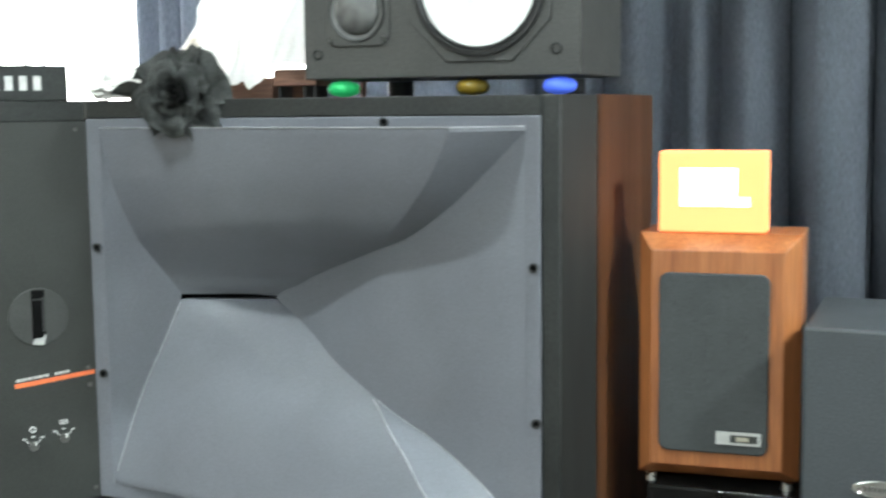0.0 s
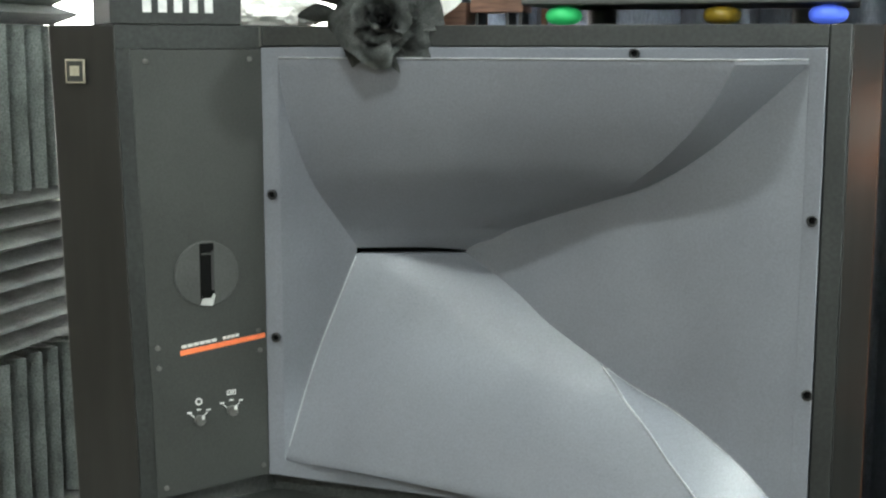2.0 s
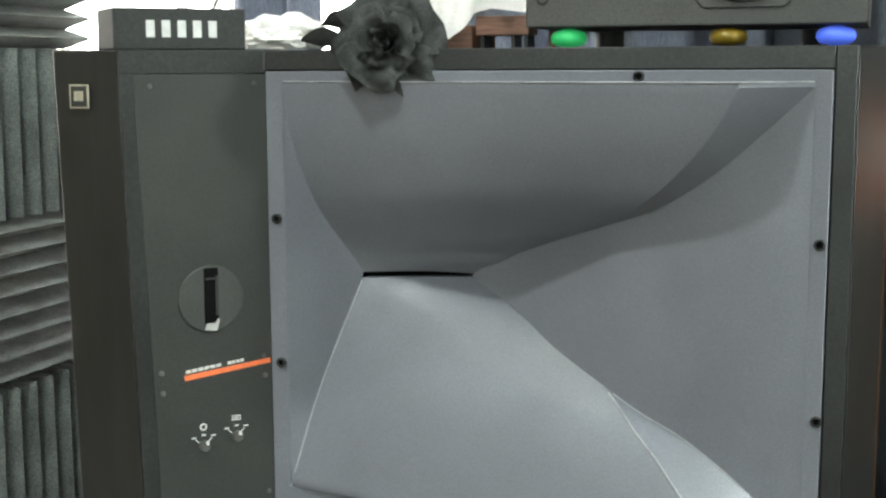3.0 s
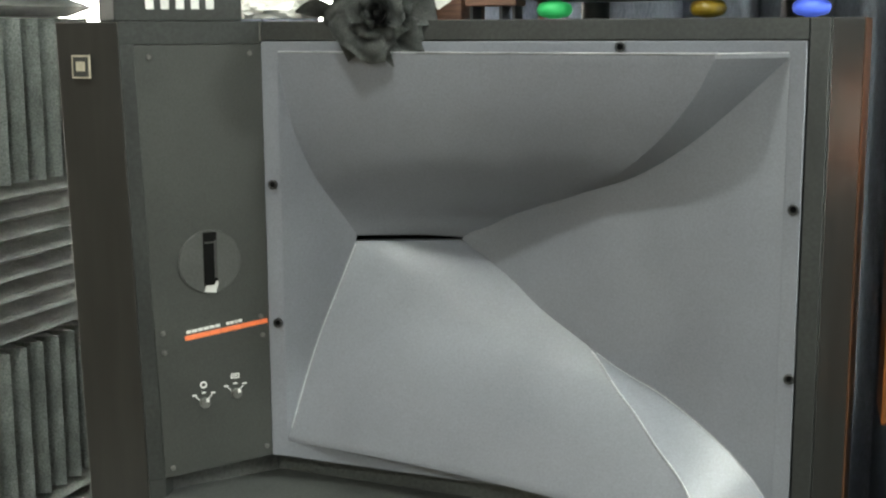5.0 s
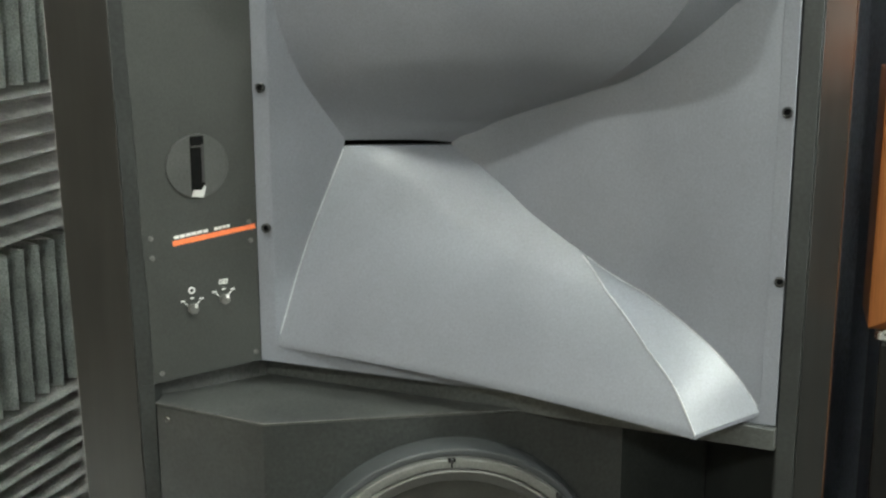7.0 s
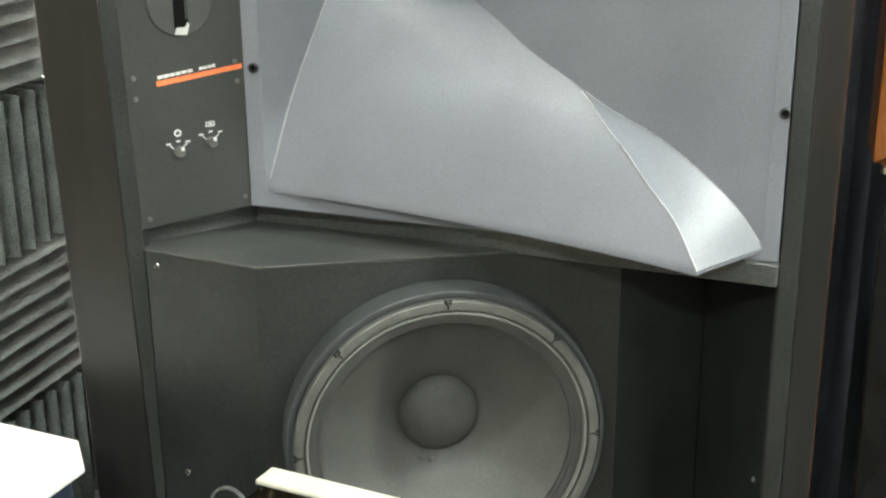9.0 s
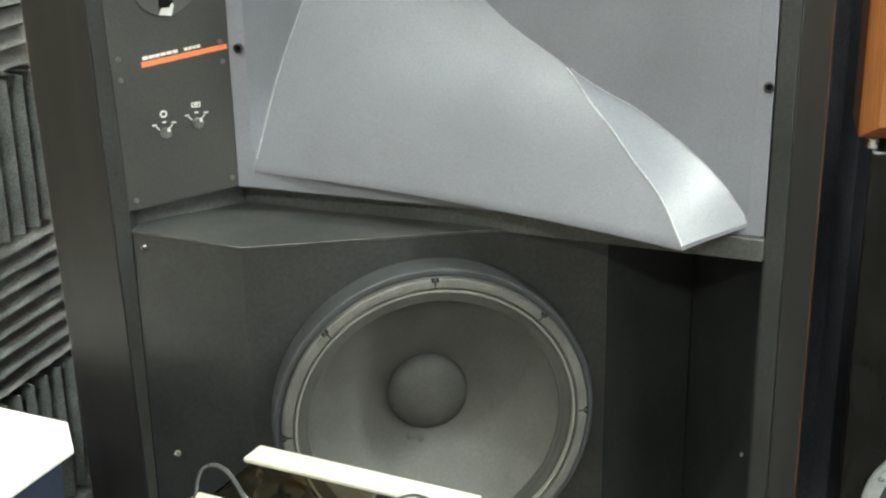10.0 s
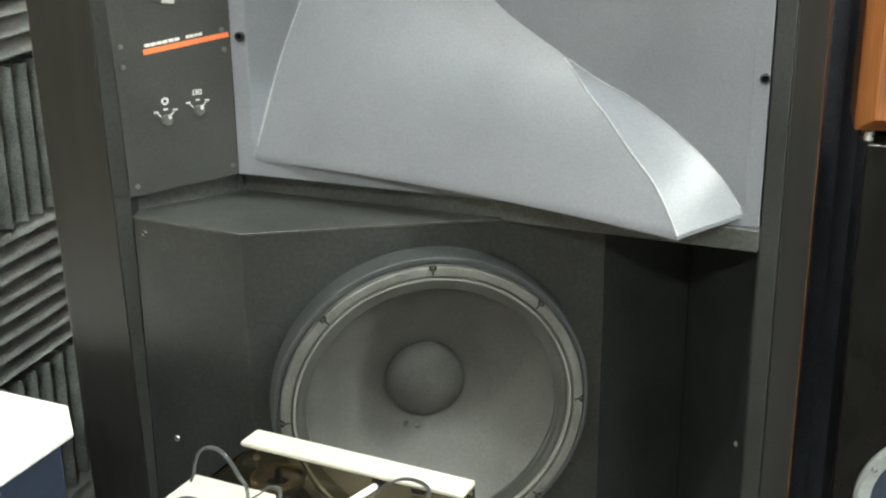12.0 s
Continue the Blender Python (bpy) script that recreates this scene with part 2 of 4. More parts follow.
def smooth_curve(knots, h):
    """Smooth cubic through (h, x, y, ...) knots."""
    ks = np.array(knots, float)
    hs = ks[:, 0]
    i = int(np.clip(np.searchsorted(hs, h) - 1, 0, len(hs) - 2))
    out = []
    for c in range(1, ks.shape[1]):
        v = ks[:, c]
        d = np.diff(v) / np.diff(hs)
        m = np.empty(len(v))
        m[0], m[-1] = d[0], d[-1]
        m[1:-1] = (d[:-1] + d[1:]) / 2
        w = hs[i + 1] - hs[i]
        t = min(max((h - hs[i]) / w, 0.0), 1.0)
        out.append((2 * t ** 3 - 3 * t * t + 1) * v[i] + (t ** 3 - 2 * t * t + t) * w * m[i] + (3 * t * t - 2 * t ** 3) * v[i + 1] + (t ** 3 - t * t) * w * m[i + 1])
    return out


def screw(parent, m, r=0.006, ring=RUBBER, socket=HOLE_BLACK, name="screw"):
    s = part(name, lathe([(r, -0.003), (r, 0.0008), (r * 0.78, 0.0016), (r * 0.66, 0.0008), (r * 0.6, -0.0012)], 16), ring, parent, m=m)
    part("socket", lathe([(r * 0.6, -0.001), (0, -0.0012)], 12), socket, s, m=m)
    return s


# ---- the room ----
tagged(part("floor", box_bm(-1.2, 3.3, -3.7, 1.05, -0.1, 0.0), FLOORM), "brown wooden board floor", "floor", kind="structure")
tagged(part("ceiling", box_bm(-1.2, 3.3, -3.7, 1.05, 2.6, 2.7), CEIL), "plain white ceiling", "ceiling", kind="structure")
tagged(part("wall_south", box_bm(-1.2, 3.3, -3.7, -3.6, 0, 2.6), GREYWALL), "plain grey wall", "wall", kind="structure")
tagged(part("wall_east", box_bm(3.2, 3.3, -3.6, 1.05, 0, 2.6), GREYWALL), "plain grey wall", "wall", kind="structure")
tagged(part("wall_west", box_bm(-0.66, -0.56, -3.6, -0.152, 0, 2.6), DULLWALL), "plain brown grey wall", "wall", kind="structure")
ww = box_bm(-0.66, -0.56, -0.15, 1.05, 0, 0.4)
box(ww, -0.66, -0.56, -0.15, 1.05, 2.1, 2.6)
box(ww, -0.66, -0.56, 0.042, 0.385, 0.4, 2.1)
box(ww, -0.57, -0.56, 0.912, 0.92, 0.4, 2.1)
tagged(part("wall_west", ww, PAINT), "white painted wall behind grey acoustic foam", "wall", kind="structure")
WX0, WX1, WZ0, WZ1 = -0.557, 0.25, 0.85, 2.1
wb = box_bm(-0.56, WX0, 0.92, 0.93, 0, 2.6)
box(wb, WX1, 3.2, 0.92, 1.05, 0, 2.6)
box(wb, WX0, WX1, 0.92, 1.05, 0, WZ0)
box(wb, WX0, WX1, 0.92, 1.05, WZ1, 2.6)
tagged(part("wall_north", wb, PAINT), "white painted wall with a bright window", "wall", kind="structure")
win = thing("window_1", (0, 1.0, WZ0), "white framed window with blazing daylight behind", "window", kind="structure")
for nm, a in (("window_frame", (WX0 + 0.001, WX0 + 0.008, 0.95, 1.0, WZ0, WZ1)), ("window_frame", (WX1 - 0.035, WX1 - 0.002, 0.95, 1.0, WZ0, WZ1)),
              ("window_sill", (WX0 + 0.009, WX1 - 0.036, 0.90, 1.0, WZ0, WZ0 + 0.03)), ("window_frame", (WX0 + 0.009, WX1 - 0.036, 0.95, 1.0, WZ1 - 0.035, WZ1 - 0.002))):
    part(nm, box_bm(*a), PAINT, win, bevel=0.003)
pane = part("pane", box_bm(WX0 + 0.009, WX1 - 0.036, 0.972, 0.977, WZ0 + 0.031, WZ1 - 0.036), glass("window_glass", (0.95, 0.98, 0.97), 0.0), win)
pane.visible_shadow = False
for wname, y0, y1 in (("window_2", 0.387, 0.910), ("window_3", -0.148, 0.040)):
    win = thing(wname, (-0.6, (y0 + y1) / 2, 0.4), "white framed side window with blazing daylight behind", "window", kind="structure")
    for nm, a in (("window_frame", (-0.65, -0.62, y0, y0 + 0.02, 0.402, 2.098)), ("window_frame", (-0.65, -0.62, y1 - 0.006, y1, 0.402, 2.098)),
                  ("window_sill", (-0.65, -0.565, y0 + 0.021, y1 - 0.021, 0.402, 0.43)), ("window_frame", (-0.65, -0.62, y0 + 0.021, y1 - 0.021, 2.07, 2.098))):
        part(nm, box_bm(*a), PAINT, win, bevel=0.003)
    pane = part("pane", box_bm(-0.638, -0.634, y0 + 0.021, y1 - 0.007, 0.431, 2.069), glass("side_window_glass", (0.95, 0.98, 0.97), 0.0), win)
    pane.visible_shadow = False
tagged(part("backdrop", box_bm(-1.41, -1.4, -2.5, 1.59, -0.4, 3.2), DAY), "white overcast daylight outside", "backdrop", kind="structure")
tagged(part("backdrop", box_bm(-1.4, 2.5, 1.6, 1.61, 0.2, 3.2), DAY_N), "white overcast daylight outside", "backdrop", kind="structure")


def curtain(x0, x1, y, z0, z1, creases, seed):
    """A hanging sheet that bulges towards the room between narrow creases."""
    rnd = random.Random(seed)
    cs = [x0] + [c for c in creases if x0 < c < x1] + [x1]
    deep = [rnd.uniform(0.05, 0.085) for _ in cs]
    n = int((x1 - x0) / 0.006)
    rows = []
    for k in range(9):
        z = z0 + (z1 - z0) * k / 8
        row = []
        for i in range(n + 1):
            x = x0 + (x1 - x0) * i / n
            c = int(np.clip(np.searchsorted(cs, x) - 1, 0, len(cs) - 2))
            u = (x - cs[c]) / (cs[c + 1] - cs[c])
            bulge = math.sin(math.pi * min(max(u, 0), 1)) ** 0.75
            ripple = 0.006 * math.sin(3 * math.pi * u + c) + 0.004 * math.sin(1.7 * z + 3 * c + 5 * u)
            row.append((x + 0.008 * math.sin(1.3 * z + c), y + 0.04 - deep[c] * bulge * min(1, (cs[c + 1] - cs[c]) / 0.12) + ripple, z))
        rows.append(row)
    bm = bmesh.new()
    sheet(bm, rows)
    bmesh.ops.solidify(bm, geom=bm.faces[:], thickness=0.0025)
    return bm


CREASES = [0.02, 0.15, 0.27, 0.40, 0.52, 0.625, 0.715, 0.835, 0.975, 1.09]
CREASES += [1.09 + 0.125 * k + 0.02 * math.sin(2.3 * k) for k in range(1, 15)]
cur = thing("curtain", (1.2, 0.72, 0.05), "slate grey curtain hanging in deep folds before the window", "curtain")
part("panel", curtain(-0.46, -0.27, 0.74, 0.05, 2.2, [-0.395, -0.34], 8), CURTAIN, cur, sharp=60)
part("panel", curtain(-0.07, 2.9, 0.74, 0.05, 2.2, CREASES, 5), CURTAIN, cur, sharp=60)
rod = thing("curtain_rod", (1.0, 0.72, 2.24), "black metal curtain rod", "curtain rod")
part("pole", lathe([(0, -1.7), (0.014, -1.7), (0.014, 1.95), (0, 1.95)], 16), BLACK, rod, m=Matrix.Translation((1.0, 0.72, 2.235)) @ Matrix.Rotation(radians(90), 4, "Y"))
for x in (-0.3, 1.2, 2.7):
    part("bracket", box_bm(x, x + 0.02, 0.72, 0.92, 2.22, 2.25), BLACK, rod)

for x, y, long, wide, watts in LAMPS:
    cl = thing("ceiling_lamp", (x, y, 2.53), "white %s ceiling lamp" % ("fluorescent" if long > 0.5 else "square"), "lamp", "ceiling lamps")
    part("housing", box_bm(x - long / 2 - 0.02, x + long / 2 + 0.02, y - wide / 2 - 0.02, y + wide / 2 + 0.02, 2.545, 2.599), LID_WHITE, cl, bevel=0.006)


# ---- acoustic foam on the side wall ----
def foam_tile(y0, z0, wide, high, upright, ridges=8, deep=0.050, base=0.010):
    """A wedge foam tile on the west wall; ridges run up or along the wall, cut slantwise at the near end."""
    bm = bmesh.new()
    n = ridges * 2
    across, along = (wide, high) if upright else (high, wide)
    lines = []
    for t, back in ((0.0, True), (0.0, False), (along, False), (along, True)):
        row = []
        for i in range(n + 1):
            s = i * across / n
            tip = i % 2 == 1 and not back
            t2 = t + (0.35 * deep if tip and t == 0.0 and not upright else 0.0)
            d = 0.0 if back else base + (deep if tip else 0.0)
            row.append(bm.verts.new((-0.56 + d, y0 + (s if upright else t2), z0 + (t2 if upright else s))))
        lines.append(row)
    for a, b in zip(lines, lines[1:] + lines[:1]):
        for i in range(n):
            bm.faces.new((a[i], a[i + 1], b[i + 1], b[i]))
    for e in (0, n):
        bm.faces.new([r[e] for r in lines])
    return bm


TILE = 0.248
for k in range(7):
    up = k % 2 == 1
    near = 0.046 + 0.009 * k
    t = part("acoustic_foam_tile", foam_tile(near, 1.173 + TILE * (1 - k), 0.397 - near, TILE - 0.002, up), FOAM, sharp=20)
    tagged(t, "grey wedge foam tile with %s ridges on the wall" % ("upright" if up else "level"), "foam tile", "foam tiles on the wall")


# ---- the large loudspeaker ----
ZC = 1.118
P0, PA, PL, PS = (0.0, 0.0), (-0.098, -0.099), (-0.1225, -0.1190), (-0.209, -0.118)
CH1, CH2, PR2 = (0.664, 0.0), (0.696, 0.05), (0.699, 0.335)
TOP = 1.41
spk = thing("floor_loudspeaker", (0.25, 0.15, 0.0), "large black floor loudspeaker with a grey asymmetric horn and rosewood sides", "loudspeaker")
part("top_panel", prism(bmesh.new(), [(0.0, 0.022), (-0.11, -0.088), (-0.135, -0.1), (-0.18, 0.3), (0.2, 0.46), (0.58, 0.43), (0.67, 0.334), (0.674, 0.06), (0.65, 0.022)], 1.390, TOP), BLACK, spk)
FLANK_LEAN, PLATE_LEAN = 0.022, 0.030


def lean(bm, how_far):
    """Moves points along the control plate by how_far(x, z): the flank draws in towards the floor."""
    for v in bm.verts:
        d = how_far(v.co.x, v.co.z)
        v.co.x -= 0.7035 * d
        v.co.y -= 0.7107 * d
    return bm


part("left_side", lean(prism(bmesh.new(), [PL, PS, (-0.2, 0.3), (-0.182, 0.3), (-0.185, -0.095), (-0.138, -0.104)], 0.0, TOP), lambda x, z: FLANK_LEAN * (z - 1.4)), SIDE, spk, "satin black veneered side panel", bevel=0.002)
part("back_panel", prism(bmesh.new(), [(-0.2, 0.303), (0.2, 0.5), (0.6, 0.45), (0.695, 0.338), (0.672, 0.338), (0.59, 0.43), (0.2, 0.48), (-0.18, 0.303)], 0.0, TOP), BLACK, spk)
part("right_chamfer", prism(bmesh.new(), [CH1, CH2, (0.676, 0.052), (0.648, 0.021), (0.664, 0.021)], 0.0, TOP), SIDE, spk, bevel=0.002)
part("side_board", prism(bmesh.new(), [(0.6965, 0.052), (0.6985, 0.222), (0.676, 0.222), (0.676, 0.054)], 0.0, TOP), WOOD, spk, "reddish rosewood veneered side board")
part("side_board", prism(bmesh.new(), [(0.6975, 0.2235), PR2, (0.676, 0.335), (0.676, 0.2235)], 0.0, TOP), WOOD, spk, "reddish rosewood veneered side board")
lf = board(PA, PL, -0.02, 0.0, 0.8535)
board(PA, PL, -0.02, 0.8535, 1.3832, lf)
lean(lf, lambda x, z: FLANK_LEAN * (z - 1.4) if x < -0.110 else PLATE_LEAN * max(z - 0.8535, 0))
board((-0.001, -0.0015), PL, -0.02, 1.3832, TOP, lf)
part("left_frame", lf, BLACK, spk, "satin black baffle frame", bevel=0.0004)
part("right_stile", box_bm(0.6415, 0.6632, 0.0, 0.02, 0.0, TOP), BLACK, spk, bevel=0.0015)
part("top_rail", box_bm(0.001, 0.641, 0.0, 0.02, 1.3865, TOP), BLACK, spk, bevel=0.0012)
part("corner_trim", box_bm(-0.0008, 0.0012, -0.0035, 0.004, 1.386, TOP - 0.001), FRAME, spk)
hr = board((-0.014, 0.0418), (0.6405, -0.012), 0.015, 0.8295, 0.885)
for v in hr.verts:
    if v.co.z > 0.86 and v.co.x > 0.3:
        v.co.z = 0.8475
    elif v.co.x > 0.3:
        v.co.z = 0.822
part("horn_rail", hr, SHELF, spk, bevel=0.0015)
part("plate_rail", board((-0.012, 0.0385), (PA[0] - 0.016, PA[1] + 0.018), -0.015, 0.828, 0.90), SHELF, spk, bevel=0.0015)

# control plate, turned towards the horn
pn = Vector((-(PA[1] - P0[1]), PA[0] - P0[0], 0)).normalized()
if pn.y > 0:
    pn = -pn
pdir = Vector((PA[0], PA[1], 0)).normalized()


def on_plate(s, z, out=0.0):
    """A frame on the plate, s metres from its inner edge."""
    p = pdir * s + pn * (out + 0.001)
    return frame_at((p.x, p.y, z), pn)


cpb = board((0.001, -0.001), (PA[0] + 0.0004, PA[1] + 0.0004), -0.018, 0.8535, 1.3825)
for v in cpb.verts:
    if v.co.z < 1 and v.co.x > -0.05:
        v.co.z += 0.011
lean(cpb, lambda x, z: PLATE_LEAN * max(z - 0.8535, 0) if x < -0.06 else 0.0)
plate = part("control_plate", cpb, PLATE, spk, "flat black steel control plate", bevel=0.0004)
for s, z in ((0.0150, 1.372), (0.1375, 1.369), (0.0107, 1.046), (0.0090, 1.022), (0.1345, 1.037), (0.1338, 1.0128), (0.0075, 0.8765), (0.1290, 0.866)):
    part("plate_screw", lathe([(0.0032, -0.001), (0.0032, 0.0006), (0.0024, 0.0013), (0, 0.0013)], 12), DULL, plate, m=on_plate(s, z))
TWM = on_plate(0.0735, 1.121)
ring = part("tweeter_plate", lathe([(0.039, -0.002), (0.039, 0.0014), (0.0380, 0.0022), (0, 0.0022)], 56), DISC, plate, "round dark grey tweeter slot plate", m=TWM)
# a solid black box stands in for the slot's shaded inside
part("slot", box_bm(-0.0085, 0.0085, -0.029, 0.0365, 0.0, 0.0032), HOLE_BLACK, ring, m=TWM)
part("slot_wall", box_bm(0.0050, 0.0085, -0.020, 0.0270, 0.0033, 0.0037), RUBBER, ring, m=TWM)
part("slot_wall", box_bm(-0.0070, 0.0070, 0.0230, 0.0250, 0.0033, 0.0038), PLATE, ring, m=TWM)
part("slot_lip", prism(bmesh.new(), [(-0.0090, -0.0365), (0.0055, -0.0385), (0.0092, -0.0260), (0.0072, -0.0235), (0.0040, -0.0290), (-0.0060, -0.0290)], 0.0023, 0.0040), SILVER, ring, "silver lip below the slot", m=TWM)
part("stripe", box_bm(-0.053, 0.053, -0.003, 0.003, -0.001, 0.0004), STRIPE, plate, "orange-red printed stripe", m=on_plate(0.055, 1.034) @ pose(0, 0, 0, 0, 0, 6.5))
for s0, s1 in ((0.062, 0.106), (0.034, 0.055)):
    for k in range(6 if s1 > 0.1 else 4):
        n = 6 if s1 > 0.1 else 4
        a = s0 + (s1 - s0) * k / n
        part("lettering", box_bm(-(s1 - s0) / n * 0.42, (s1 - s0) / n * 0.42, -0.0018, 0.0018, -0.001, 0.0003), WHITE, plate, m=on_plate(0.055, 1.034) @ pose(0, 0, 0, 0, 0, 6.5) @ pose(0.055 - a - (s1 - s0) / n / 2, 0.0072, 0))
for s, z, round_icon in ((0.087, 0.9445, True), (0.0465, 0.9515, False)):
    kn = part("knob", lathe([(0.0062, 0), (0.0062, 0.006), (0.0054, 0.007), (0, 0.007)], 20), FRAME, plate, "small grey attenuator knob", m=on_plate(s, z))
    part("pointer", box_bm(0.001, 0.0045, 0.002, 0.0068, 0.0068, 0.0078), WHITE, kn, m=on_plate(s, z))
    for dx, dy, w in ((-0.0118, 0.0100, 0.0028), (0.0, 0.0125, 0.0024), (0.0118, 0.0110, 0.0028)):
        part("mark", box_bm(dx - w, dx + w, dy - 0.0009, dy + 0.0009, -0.001, 0.0003), WHITE, plate, m=on_plate(s, z))
        if dx:
            part("mark", box_bm(-0.003, 0.003, -0.0006, 0.0006, -0.001, 0.0003), WHITE, plate, m=on_plate(s, z) @ pose(dx * 0.68, dy * 0.6, 0, 0, 0, 45 if dx > 0 else -45))
    if round_icon:
        part("icon", lathe([(0.0044, -0.001), (0.0044, 0.0003), (0.0026, 0.0003), (0.0026, -0.001)], 20), WHITE, plate, m=on_plate(s, z + 0.0225))
    else:
        for a in ((-0.0055, 0.0055, 0.0018, 0.0030), (-0.0055, 0.0055, -0.0030, -0.0018), (-0.0055, -0.0043, -0.0018, 0.0018), (0.0043, 0.0055, -0.0018, 0.0018), (-0.0028, 0.0028, -0.0008, 0.0008)):
            part("icon", box_bm(*a, -0.001, 0.0003), WHITE, plate, m=on_plate(s, z + 0.022))

# maker's badge on the side strip
bn = Vector((PL[1] - PS[1], -(PL[0] - PS[0]), 0)).normalized()
if bn.y > 0:
    bn = -bn
bm_at = frame_at((-0.172 + bn.x * 0.001, -0.1207 + bn.y * 0.001, 1.358), bn)
bd = part("badge", box_bm(-0.0125, 0.0125, -0.0135, 0.0135, 0, 0.002), BADGE, spk, "small square pale metal badge", m=bm_at, bevel=0.0006)
part("badge_field", box_bm(-0.0105, 0.0105, -0.0115, 0.0115, 0.002, 0.0024), PLATE, bd, m=bm_at)
part("badge_mark", box_bm(-0.006, 0.006, -0.005, 0.006, 0.0024, 0.0029), BADGE, bd, m=bm_at)

# the horn: every level line of the upper and lower walls is straight
# edges of the horn: step from the throat, x, y, lift off the level line
E_LEFT = [(0.006, 0.0846, 0.0846, 0.0169), (0.058, 0.0662, 0.0643, 0.0088), (0.104, 0.053, 0.0424, 0.004), (0.148, 0.0429, 0.0267, 0.0018), (0.2, 0.0328, 0.0124, 0.0005), (0.25, 0.0235, 0, 0)]
E_RIGHT = [(0.006, 0.2165, 0.123, 0.0187), (0.021, 0.2525, 0.1065, 0.0177), (0.046, 0.299, 0.0809, 0.0168), (0.066, 0.3335, 0.0596, 0.014), (0.088, 0.3842, 0.0361, 0.0094), (0.095, 0.4015, 0.029, 0.0079), (0.115, 0.447, 0.0235, 0.0009), (0.13, 0.4833, 0.0162, 0.0005), (0.166, 0.542, 0.0057, 0.0001), (0.21, 0.592, 0.001, 0), (0.25, 0.622, 0, 0)]
E_LIP = [(0.095, 0.4015, 0.029, 0.0079), (0.1064, 0.4195, 0.0157, 0.003), (0.1293, 0.4424, -0.0024, 0.0024), (0.1501, 0.4676, -0.0186, 0.0009), (0.1782, 0.4962, -0.0378, 0.0002), (0.2043, 0.5269, -0.0547, -0.0017), (0.25, 0.558, -0.078, 0)]
E_LEFT_UP = [(0.006, 0.0864, 0.0846, 0.0163), (0.04, 0.0757, 0.0745, 0.0094), (0.0715, 0.0651, 0.0618, 0.0052), (0.114, 0.0493, 0.0417, 0.0018), (0.155, 0.0375, 0.0246, 0.0005), (0.2, 0.0275, 0.0099, 0.0001), (0.25, 0.0205, 0, 0)]
E_RIGHT_UP = [(0.006, 0.2165, 0.123, 0.018), (0.021, 0.25, 0.1149, 0.014), (0.044, 0.2846, 0.1039, 0.0086), (0.062, 0.3277, 0.083, 0.0062), (0.0795, 0.3696, 0.0617, 0.0036), (0.096, 0.410, 0.0403, 0.002), (0.1095, 0.4457, 0.0284, 0.001), (0.1504, 0.5124, 0.011, 0), (0.2027, 0.5728, 0.0027, 0), (0.25, 0.622, 0, 0)]
E_LIP_UP = [(0.095, 0.4075, 0.0415, 0.002), (0.112, 0.428, 0.0148, 0.0002), (0.1303, 0.4549, -0.0119, 0), (0.1584, 0.4875, -0.0342, 0), (0.1877, 0.5146, -0.0523, 0), (0.2185, 0.5367, -0.0655, 0), (0.25, 0.553, -0.0755, 0)]
H_SPLIT = 0.095


def sag_low(x, h):
    """How far the lower wall lifts above its level line."""
    u = min(max((x - 0.03) / 0.53, 0), 1)
    return (h / 0.25) ** 2 * (0.020 - 0.032 * u + 0.032 * u * (1 - u))


def sag_up(x, h):
    return -0.018 * math.sin(math.pi * h / 0.25) * min(max(1 - (x - 0.03) / 0.3, 0), 1)


